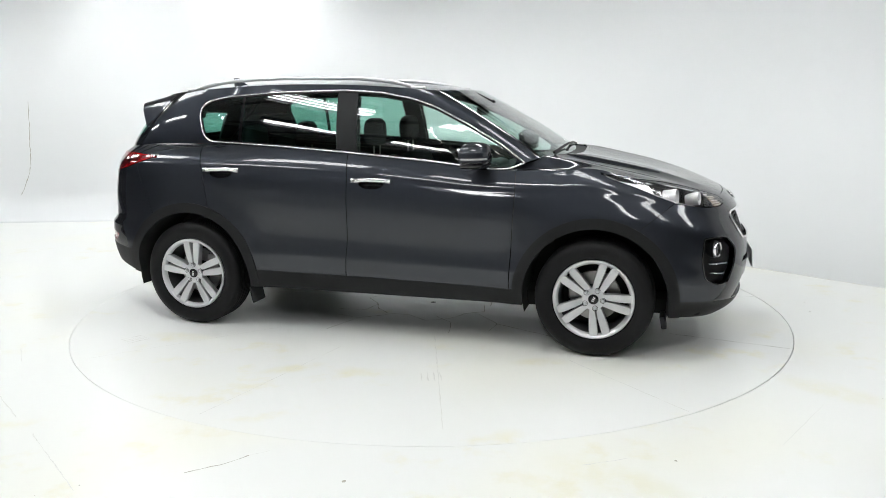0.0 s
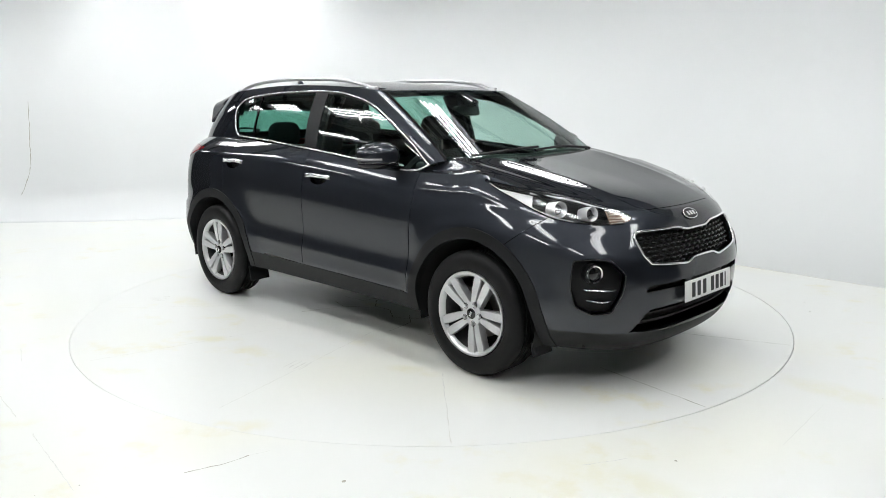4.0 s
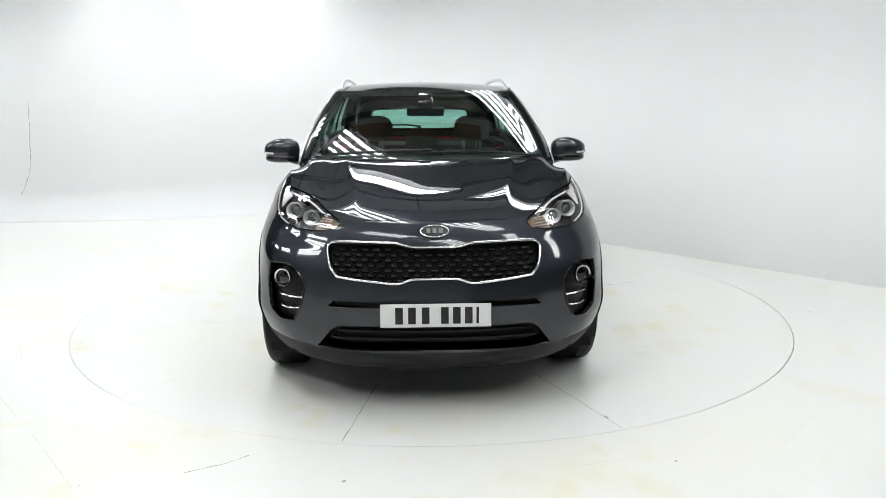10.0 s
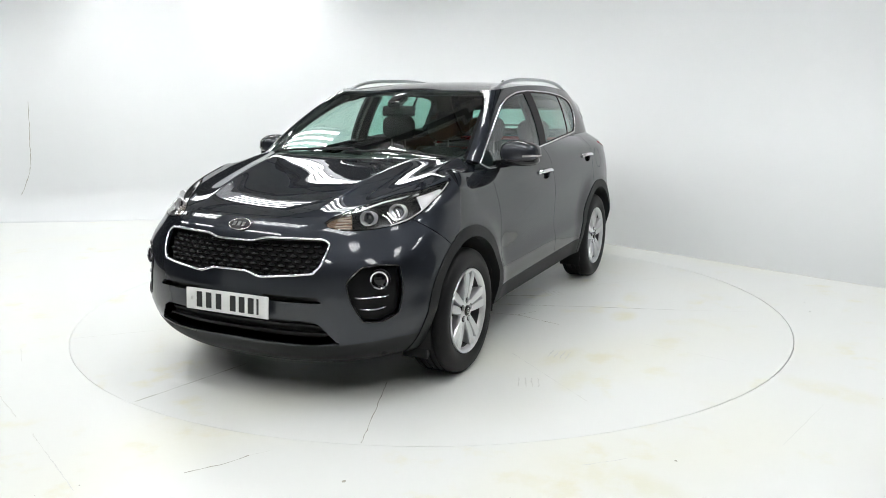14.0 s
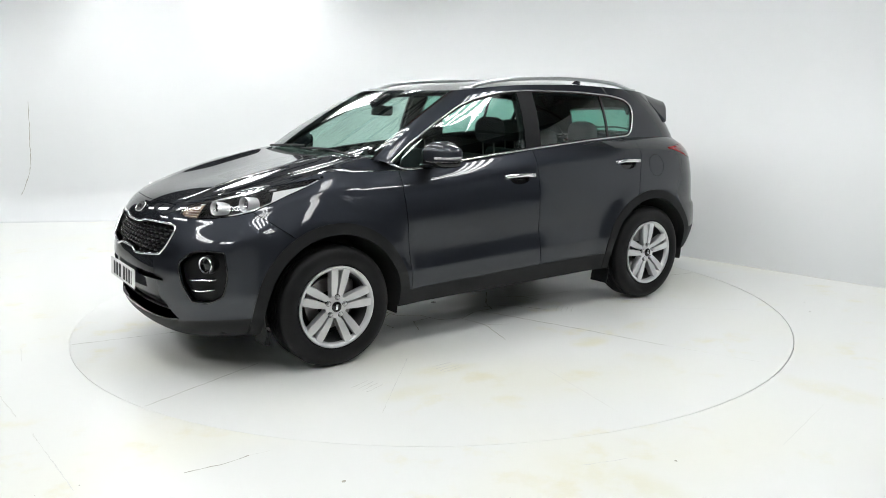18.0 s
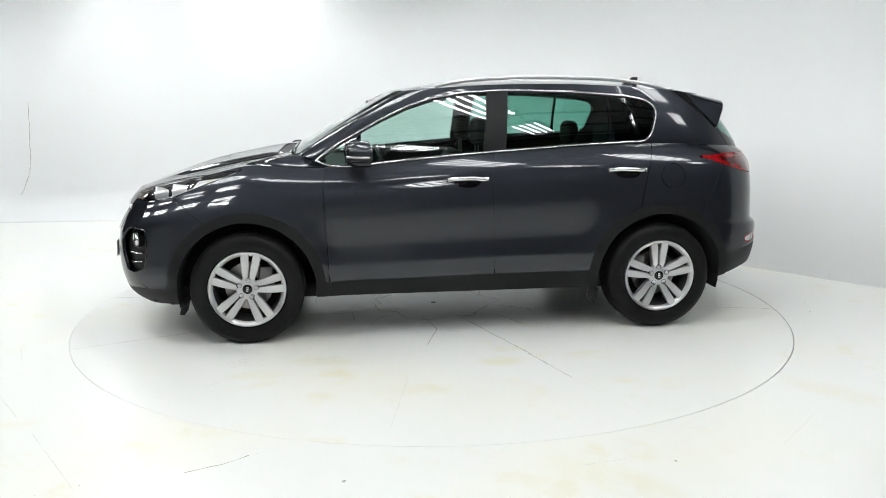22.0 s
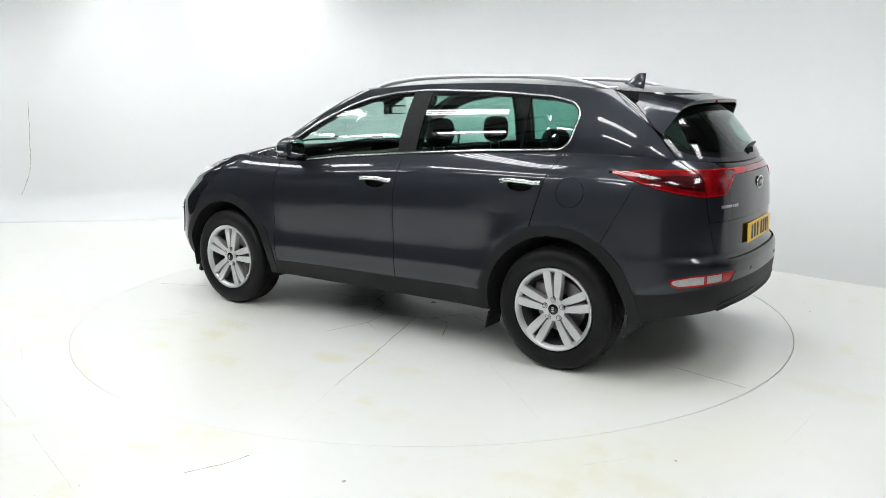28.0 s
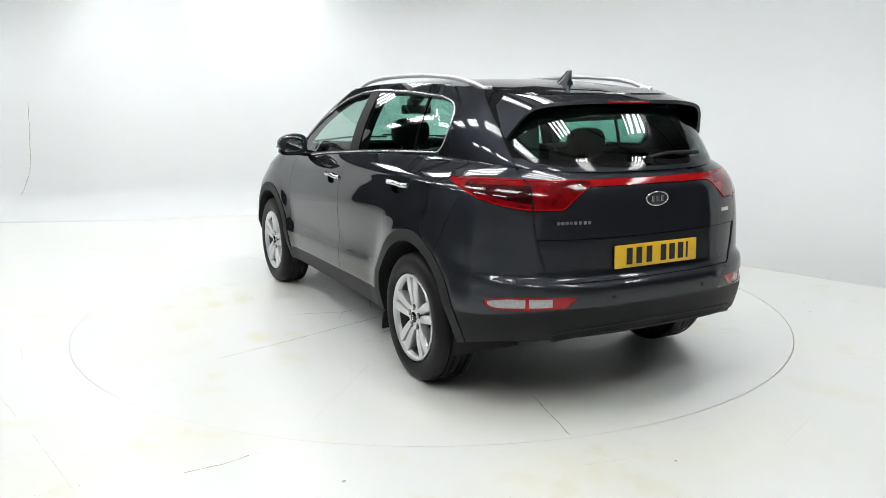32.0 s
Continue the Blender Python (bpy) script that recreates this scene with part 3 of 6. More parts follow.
HOOD_C = fair([2.10, 2.0, 1.8, 1.585, 1.376, 1.168, 1.0], [0.918, 0.968, 1.028, 1.075, 1.117, 1.155, 1.180], 0.09)
HOOD_K = fair([2.10, 1.9, 1.6, 1.15], [0.10, 0.070, 0.032, 0.012], 0.12)
SILL_F = fair([1.15, 1.6, 1.85, 2.1], [0.285, 0.262, 0.235, 0.20], 0.06)
SILL_R = curve1([-1.2, -1.69, -1.94, -2.05, -2.14], [0.285, 0.318, 0.380, 0.396, 0.410])
SILL_0 = curve1([-1.2, -1.7, -2.0, -2.14], [0.285, 0.28, 0.265, 0.255])


def hood_z(x, y):
    y = np.abs(y)
    z = HOOD_C(x) - HOOD_K(x) * (y / 0.8) ** 2.6
    # two crests that draw together from the screen towards the badge, each with a shallow valley outside it
    d = y - (0.463 - 0.145 * (x - 1.32))
    r = np.sqrt(d * d + 0.012 ** 2) - 0.012
    u, v = np.clip((2.06 - x) / 0.5, 0, 1), np.clip((x - 0.95) / 0.3, 0, 1)
    w = u * u * (3 - 2 * u) * v * v * (3 - 2 * v)
    return z + w * (0.021 * np.exp(-r / np.where(d < 0, 0.13, 0.052)) - 0.006 * np.exp(-(y / 0.24) ** 2) - 0.005 * np.exp(-((d - 0.12) / 0.06) ** 2))


def hood_base(x, y):
    return HOOD_C(x) - HOOD_K(x) * (np.abs(y) / 0.8) ** 2.6


def ring_params(n1, n2, n3):
    """Stations round the left half: (kind, parameter), evenly spaced."""
    return (np.linspace(0, 1, n1), np.linspace(0, 1, n2)[1:-1], np.linspace(0, 1, n3))


def sup(phi, p, q):
    c, s = np.clip(np.cos(phi), 0, 1), np.clip(np.sin(phi), 0, 1)
    return c ** (2 / p), s ** (2 / q)


def even(p, q, n, a, b):
    """Angles that walk a corner of size a by b in even steps."""
    f = np.linspace(0, math.pi / 2, 4000)
    c, s = sup(f, p, q)
    d = np.r_[0, np.cumsum(np.hypot(np.diff(c * a), np.diff(s * b)))]
    return np.interp(np.linspace(0, d[-1], n), d, f)


FR_P, FR_Q, RE_P, RE_Q = 3.2, 2.5, 4.6, 2.5
FR_PH = curve1([0, 0.2, 0.62, 0.85, 1.0], [3.6, 4.4, 4.4, 3.3, 3.0])


def lower_grid(n1=92, n2=128, n3=84, nv=62):
    ph1 = even(FR_P, FR_Q, n1, 1.1, 0.92)
    ph3 = even(RE_P, RE_Q, n3, 1.0, 0.92)[::-1]
    xs = np.linspace(XF, XR, n2)[1:-1]
    c1, s1 = sup(ph1, FR_P, FR_Q)
    c3, s3 = sup(ph3, RE_P, RE_Q)
    rows = []
    hs = np.linspace(0, 1, nv)
    for kind, arr in (("f", list(zip(c1, s1))), ("s", xs), ("r", list(zip(c3, s3)))):
        for a in arr:
            he = hs
            if kind == "s":
                x = np.full(nv, a)
                by, zt, zb = BELT_Y(a), BELT_Z(a), 0.285
                k = 1.0
            elif kind == "f":
                x = XF + (NOSE_H(hs) - XF) * a[0] ** (FR_P / FR_PH(hs))
                k = a[1]
                xt = XF + (NOSE_H(1.0) - XF) * a[0]
                by = 0.80 - 0.024 * min(max((xt - XF) / 0.3, 0), 1)
                zt = hood_z(xt, by * k)
                w = np.clip((xt - XF) / 0.25, 0, 1)
                zt = zt * w + BELT_Z(XF) * (1 - w)
                zb = SILL_F(XF + (2.1 - XF) * a[0])
            else:
                k = a[1]
                xt = XR + (-2.14 - XR) * a[0]
                by, zt, zb = BELT_Y(XR), BELT_Z(xt), SILL_R(xt)
                z0 = SILL_0(xt)
                he = (zb + (zt - zb) * hs - z0) / (zt - z0)
                x = XR + (TAIL_H(he) - XR) * a[0]
            t = np.clip((he - 0.86) / 0.14, 0, 1)
            w_side = W_H(np.minimum(he, 0.9))
            w86 = W_H(0.86)
            # the shoulder rolls over into the belt
            y = np.where(he > 0.86, w86 + (by - w86) * (t ** 1.7 * 0.85 + t * 0.15), w_side) * k
            # doors: a facet that leans in above the sill crease, then a shallow hollow
            wx = np.clip((1.12 - np.abs(x + 0.02)) / 0.34, 0, 1)
            wx = wx * wx * (3 - 2 * wx)
            u, v = np.clip((hs - 0.150) / 0.185, 0, 1), np.clip((hs - 0.345) / 0.38, 0, 1)
            y = y - 0.023 * wx * (1 - (1 - u) ** 1.25) * (1 - v * v * (3 - 2 * v))
            # the body swells towards the wheel arches
            z = zb + (zt - zb) * hs
            for xc in (1.335, -1.335):
                r = np.maximum(np.hypot(x - xc, np.maximum(z - 0.345, 0)) - 0.487, 0)
                y = y + 0.013 * np.exp(-(r / 0.085) ** 2) * np.clip((k - 0.75) / 0.2, 0, 1) * np.clip((1.02 - z) / 0.2, 0, 1)
            rows.append(np.stack([x, y, z], -1))
    return np.array(rows), n1, len(xs), n3


LOW, N1, N2, N3 = lower_grid()


def bonnet_grid(nt=66):
    ring = LOW[:, -1]
    keep = [i for i in range(len(ring)) if ring[i][0] > 0.80]
    rows = []
    x0, x1 = ring[0][0], 1.0
    for n, i in enumerate(keep):
        r = ring[i]
        f = (x0 - r[0]) / (x0 - 0.80)
        sx = x0 + (x1 - x0) * f
        t = np.linspace(0, 1, nt)
        x, y = r[0] + (sx - r[0]) * t, r[1] * (1 - t)
        z = hood_z(x, y)
        b = np.clip(t / 0.16, 0, 1)
        b = b * b * (3 - 2 * b)
        z = z * b + (r[2] + (z - z[0])) * (1 - b)
        rows.append(np.stack([x, y, z], -1))
    return np.array(rows)


GF_X, GR_X, GB_P = 0.55, -1.25, 6.5
ROOF_Y = fair([0.4, 0.1, -0.5, -1.0, -1.5, -1.85], [0.61, 0.618, 0.615, 0.60, 0.57, 0.53], 0.12)
ROOF_Z = fair([0.42, 0.30, 0.1, -0.3, -0.7, -1.2, -1.6, -1.85], [1.548, 1.556, 1.575, 1.598, 1.602, 1.582, 1.545, 1.51], 0.1)
ROOF_C = fair([0.40, 0.2, -0.1, -0.5, -0.9, -1.4, -1.8, -1.95], [1.560, 1.592, 1.618, 1.632, 1.628, 1.594, 1.545, 1.52], 0.12)


def glass_grid(n1=64, n2=110, n3=56, nv=44):
    v = np.linspace(0, 1, nv)
    rows = []
    ph1, ph3 = even(GB_P, 2.6, n1, 0.55, 0.8), even(4.2, 2.4, n3, 0.9, 0.72)[::-1]
    st = [("f", a) for a in zip(*sup(ph1, GB_P, 2.6))] + [("s", a) for a in np.linspace(0, 1, n2)[1:-1]] + [("r", a) for a in zip(*sup(ph3, 4.2, 2.4))]
    roof = [("f", a) for a in zip(*sup(ph1, 8.5, 3.0))] + st[n1:]
    for (kind, a), (_, b) in zip(st, roof):
        if kind == "f":
            bx, by = GF_X + (1.09 - GF_X) * a[0], 0.803 * a[1]
            w = min(max((bx - 0.75) / 0.25, 0), 1)
            w = w * w * (3 - 2 * w)
            bz = (hood_base(max(bx, 0.9), by) - 0.012) * w + BELT_Z(bx) * (1 - w)
            tx = -0.10 + (0.385 + 0.10) * b[0]
            ty = 0.618 * b[1]
            tz = ROOF_Z(tx) + (ROOF_C(tx) - ROOF_Z(tx)) * (1 - b[1] ** 2.2)
        elif kind == "s":
            bx = GF_X + (GR_X - GF_X) * a
            by, bz = BELT_Y(bx), BELT_Z(bx)
            tx = -0.10 + (-1.10 + 0.10) * a
            ty, tz = ROOF_Y(tx), ROOF_Z(tx)
        else:
            bx, by = GR_X + (-2.135 - GR_X) * a[0], 0.715 * a[1]
            bz = BELT_Z(bx)
            tx = -1.10 + (-1.84 + 1.10) * a[0]
            ty = 0.59 * a[1]
            tz = ROOF_Z(tx) + (ROOF_C(tx) - ROOF_Z(tx)) * (1 - a[1] ** 2.2)
        ef, eg, bl = (1.04, 1.03, 0.012) if kind == "f" and a[1] < 0.8 else (1.12, 1.06, 0.016)
        if kind == "f" and a[1] >= 0.8:
            w = (a[1] - 0.8) / 0.2
            ef, eg, bl = 1.04 + 0.08 * w, 1.03 + 0.03 * w, 0.012 + 0.004 * w
        f = v ** ef
        g = 1 - (1 - v) ** eg
        bulge = bl * np.sin(np.pi * v)
        nx = {"f": a[0] if kind == "f" else 0, "s": 0, "r": -a[0] if kind == "r" else 0}[kind]
        rows.append(np.stack([bx + (tx - bx) * f + 0.6 * bulge * nx, by + (ty - by) * f + bulge * (by / 0.8), bz + (tz - bz) * g], -1))
    return np.array(rows)


GLASS = glass_grid()


def roof_grid(nt=30):
    ring = GLASS[:, -1]
    rows = []
    for i, r in enumerate(ring):
        f = i / (len(ring) - 1)
        sx = ring[0][0] + (ring[-1][0] - ring[0][0]) * np.clip((ring[0][0] - r[0]) / (ring[0][0] - ring[-1][0]), 0, 1)
        t = np.linspace(0, 1, nt)
        x, y = r[0] + (sx - r[0]) * t, r[1] * (1 - t)
        yr = max(r[1], 1e-4)
        z = r[2] + (ROOF_C(sx) - r[2]) * (1 - (y / yr) ** 2.2)
        rows.append(np.stack([x, y, z], -1))
    return np.array(rows)


# ---- the car's cuts: signed functions over the form, negative inside ----
def th_f(x, y):
    return np.degrees(np.arctan2(np.abs(y), x - 1.1)) * 0.018


def th_r(x, y):
    return np.degrees(np.arctan2(np.abs(y), -(x + 1.1))) * 0.018


def scaled(pts):
    return [(a * 0.018, z) for a, z in pts]


def arch(x, z, xc, r):
    return np.hypot(x - xc, np.maximum(z - 0.345, 0)) - r


HEAD = scaled([(25.6, 0.914), (27.4, 0.936), (33, 0.967), (40, 1.001), (48, 1.026), (57, 1.044), (66, 1.064), (73, 1.079), (66.5, 1.034), (60.5, 0.998), (54.5, 0.953), (49, 0.912), (43.5, 0.896), (38, 0.884), (31, 0.882), (27, 0.896)])
FOG = scaled([(43.9, 0.716), (38.2, 0.724), (34.8, 0.712), (31.4, 0.648), (32.4, 0.548), (35.0, 0.460), (39.2, 0.452), (43.4, 0.490), (44.6, 0.600)])
GRILLE = [(-0.01, 0.823), (0.108, 0.823), (0.185, 0.842), (0.379, 0.844), (0.478, 0.842), (0.507, 0.828), (0.512, 0.802), (0.497, 0.728), (0.463, 0.688), (0.376, 0.676), (0.174, 0.657), (0.112, 0.680), (-0.01, 0.682)]
INTAKE = [(-0.01, 0.458), (0.46, 0.453), (0.50, 0.430), (0.566, 0.340), (0.45, 0.322), (-0.01, 0.330)]
SLOT = [(0.20, 0.578), (0.49, 0.575), (0.50, 0.545), (0.20, 0.545)]
TAIL = scaled([(58.8, 1.131), (47, 1.050), (41, 1.022), (34, 1.002), (26.3, 1.004), (23.2, 1.058), (20, 1.106), (-4, 1.108), (-4, 1.140), (20, 1.140), (34, 1.143), (47, 1.145)])
REFL = scaled([(44.5, 0.588), (43.8, 0.555), (42, 0.541), (25.8, 0.553), (23.3, 0.600), (25.7, 0.609), (38.7, 0.605)])
DLO = [(0.905, 1.125), (0.84, 1.098), (0.74, 1.092), (0.66, 1.095), (0.306, 1.132), (-0.23, 1.175), (-0.77, 1.208), (-1.26, 1.226), (-1.315, 1.262), (-1.358, 1.40), (-1.348, 1.455), (-1.295, 1.495), (-1.15, 1.523),
       (-0.784, 1.550), (-0.42, 1.559), (-0.28, 1.559), (-0.055, 1.546), (0.163, 1.507), (0.308, 1.461), (0.527, 1.358), (0.748, 1.236)]
BACKLIGHT = scaled([(39.8, 1.258), (34, 1.214), (25, 1.196), (9, 1.188), (-4, 1.187), (-4, 1.50), (30, 1.485), (41, 1.43), (44.5, 1.345)])
BLACK_Z = curve1([-2.24, -2.1, -1.9, -1.74, -1.55, -0.9, -0.2, 0.83, 1.75, 1.90, 2.02, 2.10, 2.24], [0.555, 0.535, 0.508, 0.500, 0.48, 0.403, 0.398, 0.382, 0.357, 0.352, 0.345, 0.332, 0.305])
X_FRONT = curve1([0.2, 0.38, 0.73, 0.94, 1.09, 1.2], [0.825, 0.83, 0.845, 0.853, 0.847, 0.84])
X_MID = curve1([0.2, 0.4, 0.72, 0.97, 1.17, 1.6], [-0.225, -0.222, -0.208, -0.212, -0.232, -0.275])
X_REAR = curve1([0.5, 0.825, 0.93, 1.035, 1.12, 1.2, 1.24], [-1.15, -1.188, -1.211, -1.237, -1.265, -1.305, -1.32])
X_BUMP = curve1([0.7, 0.837, 0.943, 1.046, 1.1], [-1.58, -1.645, -1.699, -1.749, -1.775])
TH_HATCH = curve1([0.66, 0.672, 0.69, 0.80, 0.93, 1.10, 1.158, 1.262, 1.361, 1.441, 1.53, 1.7], [24.0, 26.5, 29.0, 31.6, 33.2, 34.0, 36.8, 40.4, 44.0, 48.0, 52.8, 60])
Y_HOOD = curve1([0.80, 1.0, 1.18, 1.38, 2.1], [0.655, 0.680, 0.690, 0.702, 0.72])
X_COWL = curve1([0.0, 0.3, 0.49, 0.6, 0.68, 0.8], [1.165, 1.155, 1.125, 1.03, 0.88, 0.70])
Y_SCREEN = curve1([1.10, 1.17, 1.25, 1.35, 1.45, 1.545, 1.7], [0.745, 0.732, 0.712, 0.682, 0.645, 0.604, 0.55])


def f_head(x, y, z):
    return np.where(x > 1.12, poly_dist(th_f(x, y), z, HEAD), 1.0)


def f_front(poly):
    return lambda x, y, z: np.where(x > 1.6, poly_dist(np.abs(y), z, poly), 1.0)


def f_fog(x, y, z):
    return np.where(x > 1.3, poly_dist(th_f(x, y), z, FOG, 0.004), 1.0)


def f_tail(x, y, z):
    return np.where(x < -1.3, poly_dist(th_r(x, y), z, TAIL), 1.0)


def f_refl(x, y, z):
    return np.where(x < -1.3, poly_dist(th_r(x, y), z, REFL), 1.0)


def f_hatch(x, y, z):
    """Negative on the tailgate."""
    side = th_r(x, y) - TH_HATCH(z) * 0.018
    return np.where(x < -1.3, np.maximum(side, 0.669 - z), 1.0)


def f_crease(x, y, z):
    """The edge across the tailgate over the number plate."""
    return np.where(x < -1.7, z - 0.868, 1.0)


def f_dlo(x, y, z):
    return poly_dist(x, z, DLO)


def f_screen(x, y, z):
    return np.where(x > -0.05, np.abs(y) - Y_SCREEN(z), 1.0)


def f_back(x, y, z):
    return np.where(x < -1.4, poly_dist(th_r(x, y), z, BACKLIGHT), 1.0)


def f_fender(x, y, z):
    return (x - 1.753) * 0.618 - (z - 0.909) * 0.786


def gap(sk, fn, w=0.0025):
    sk.cut(lambda x, y, z: fn(x, y, z) - w)
    sk.cut(lambda x, y, z: fn(x, y, z) + w)


def inside(fn, c, w=0.0):
    return fn(c[:, 0], c[:, 1], c[:, 2]) < w


CAR = new("car")
tagged(CAR, "dark graphite five-door sport utility car on the turntable", "car")
G = 0.0025
low, bon, gla, rof = Skin(LOW), Skin(bonnet_grid()), Skin(GLASS), Skin(roof_grid())

for xc in (1.335, -1.335):
    low.cut(lambda x, y, z: arch(x, z, xc, 0.424))
    low.cut(lambda x, y, z: arch(x, z, xc, 0.487))
low.cut(lambda x, y, z: z - BLACK_Z(x))
gap(low, lambda x, y, z: x - X_FRONT(z))
gap(low, lambda x, y, z: x - X_MID(z))
gap(low, lambda x, y, z: np.where(x < -0.9, x - X_REAR(z), 1.0))
gap(low, f_fender, 0.0018)
gap(low, lambda x, y, z: np.where(x < -1.4, x - X_BUMP(z), 1.0), 0.0018)
gap(low, lambda x, y, z: np.hypot(x + 1.407, z - 1.01) - 0.080, 0.0016)
gap(low, f_hatch, 0.004)
for sk in (low, bon):
    gap(sk, f_head, 0.002)
    sk.cut(lambda x, y, z: f_head(x, y, z) + 0.012)
    sk.cut(lambda x, y, z: np.where(x > 1.3, th_f(x, y) - 55.0 * 0.018, 1.0))
for fn in (f_front(GRILLE), f_front(INTAKE), f_front(SLOT), f_fog, f_refl):
    low.cut(fn)
gap(low, f_tail, 0.0015)
low.cut(lambda x, y, z: f_tail(x, y, z) + 0.008)
low.cut(lambda x, y, z: f_tail(x, y, z) + 0.030)
low.cut(lambda x, y, z: f_crease(x, y, z) - 0.002)
low.cut(lambda x, y, z: f_crease(x, y, z) + 0.002)
low.cut(lambda x, y, z: f_refl(x, y, z) + 0.009)
for d in (28.8, 34.0, 34.8):
    low.cut(lambda x, y, z: np.where((x < -1.3) & (z < 0.7), th_r(x, y) - d * 0.018, 1.0))
for sk in (low, bon):
    sk.cut(lambda x, y, z: np.where(x > 1.3, th_f(x, y) - 33.0 * 0.018, 1.0))
for hx, hz in ((-0.05, 0.990), (-1.10, 1.033)):
    low.cut(lambda x, y, z: np.hypot((x - hx) / 0.082, (z - hz) / 0.034) * 0.05 - 0.05)
gap(bon, lambda x, y, z: x - (2.066 - 0.22 * y * y), 0.002)
gap(bon, lambda x, y, z: np.abs(y) - Y_HOOD(x), 0.002)
bon.cut(lambda x, y, z: x - X_COWL(np.abs(y)))
gap(gla, f_hatch, 0.003)
gap(rof, lambda x, y, z: np.where(x < -1.2, np.where(np.abs(y) > 0.3, -(x + 1.535), -(x + 1.535)), -1.0), 0.0025)
gla.cut(f_dlo)
gla.cut(lambda x, y, z: f_dlo(x, y, z) + 0.012)
for d in (0.058, 0.062, -0.078):
    gla.cut(lambda x, y, z: x - X_MID(z) - d)
for d in (-1.018, -1.040):
    gla.cut(lambda x, y, z: x - d)
gla.cut(f_screen)
gla.cut(lambda x, y, z: f_screen(x, y, z) + 0.014)
gla.cut(f_back)
gla.cut(lambda x, y, z: f_back(x, y, z) + 0.025)
gla.cut(lambda x, y, z: f_back(x, y, z) + 0.048)
gla.cut(lambda x, y, z: np.where(x < -1.4, th_r(x, y) - 32.0 * 0.018, 1.0))

# which face of the lower form belongs where
c = low.centres()
X, Y, Z = c.T
open_arch = (arch(X, Z, 1.335, 0.424) < 0) | (arch(X, Z, -1.335, 0.424) < 0)
trim_f = ~open_arch & (arch(X, Z, 1.335, 0.487) < 0)
trim_r = ~open_arch & (arch(X, Z, -1.335, 0.487) < 0)
head, fog = inside(f_head, c, -0.002), inside(f_fog, c)
head_gap = inside(f_head, c, 0.002) & ~head
grille, intake, slot = (inside(f_front(p), c) for p in (GRILLE, INTAKE, SLOT))
tail, refl = inside(f_tail, c, -0.0015), inside(f_refl, c)
tail_gap = inside(f_tail, c, 0.0015) & ~tail
hatch, hatch_gap = inside(f_hatch, c, -0.004), np.abs(f_hatch(X, Y, Z)) < 0.004
free = ~(open_arch | trim_f | trim_r | head | head_gap | fog | grille | intake | slot | tail | tail_gap | refl | hatch_gap)
black = free & (Z < BLACK_Z(X))
sill = black & (X < 1.335) & (X > -1.335)
lip, valance = black & (X > 1.335), black & (X < -1.335)
skinp = free & ~black
fuel_d = np.hypot(X + 1.407, Z - 1.01) - 0.080
fuel = skinp & (fuel_d < -0.0016)
fuel_all = skinp & (fuel_d < 0.0016)
skinp &= ~(np.abs(fuel_d) < 0.0016) & ~fuel
fend = f_fender(X, Y, Z)
front_bumper = skinp & (fend > 0.0018)
wing = skinp & (fend < -0.0018) & (X > X_FRONT(Z) + G)
cup_f = skinp & (np.hypot((X + 0.05) / 0.082, (Z - 0.990) / 0.034) < 1)
cup_r = skinp & (np.hypot((X + 1.10) / 0.082, (Z - 1.033) / 0.034) < 1)
skinp &= ~(cup_f | cup_r)
f_door = skinp & (X < X_FRONT(Z) - G) & (X > X_MID(Z) + G)
r_door = skinp & (X < X_MID(Z) - G) & (X > X_REAR(Z) + G)
bump_line = X - X_BUMP(Z)
rear = skinp & (X < X_REAR(Z) - G) & ~hatch
quarter = rear & ((bump_line > 0.0018) | (Z > 1.06))
rear_bumper = rear & (bump_line < -0.0018) & (Z < 1.06)
gate_low = skinp & hatch

cb = bon.centres()
BX, BY, BZ = cb.T
b_head = inside(f_head, cb, 0.002)
nose_line = BX - (2.066 - 0.22 * BY * BY)
hood_side = np.abs(BY) - Y_HOOD(BX)
cowl = BX < X_COWL(np.abs(BY))
b_nose = ~b_head & (nose_line > 0.002)
b_hood = ~b_head & (nose_line < -0.002) & (hood_side < -0.002) & ~cowl
b_wing = ~b_head & (nose_line < -0.002) & (hood_side > 0.002) & ~(nose_line > -0.002)
b_cowl = ~b_head & cowl & (hood_side < -0.002)
b_headlens = inside(f_head, cb, -0.002)

cg = gla.centres()
GX, GY, GZ = cg.T
d_dlo = f_dlo(GX, GY, GZ)
dlo = (d_dlo < 0)
d_scr, d_back = f_screen(GX, GY, GZ), f_back(GX, GY, GZ)
g_hatch = inside(f_hatch, cg, -0.003)
g_hgap = np.abs(f_hatch(GX, GY, GZ)) < 0.003
chrome_band = dlo & (d_dlo > -0.012)
inner = dlo & (d_dlo <= -0.012)
xm = GX - X_MID(GZ)
pill = inner & (xm < 0.060) & (xm > -0.078)
glass_f = inner & (xm > 0.060)
glass_r = inner & (xm < -0.078) & (GX > -1.018)
post = inner & (GX <= -1.018) & (GX >= -1.040)
glass_q = inner & (GX < -1.040)
scr = ~dlo & (d_scr < 0) & (GX > -0.05)
scr_glass, scr_edge = scr & (d_scr < -0.014), scr & (d_scr >= -0.014)
back_all = g_hatch & (d_back < 0)
back_glass, back_edge = back_all & (d_back < -0.025), back_all & (d_back >= -0.025)
gate_up = g_hatch & (d_back >= 0)
frame_g = ~(dlo | scr | g_hatch | g_hgap)
frame_front = frame_g

cr = rof.centres()
r_gate = cr[:, 0] < -1.5375
r_roof = cr[:, 0] > -1.5325

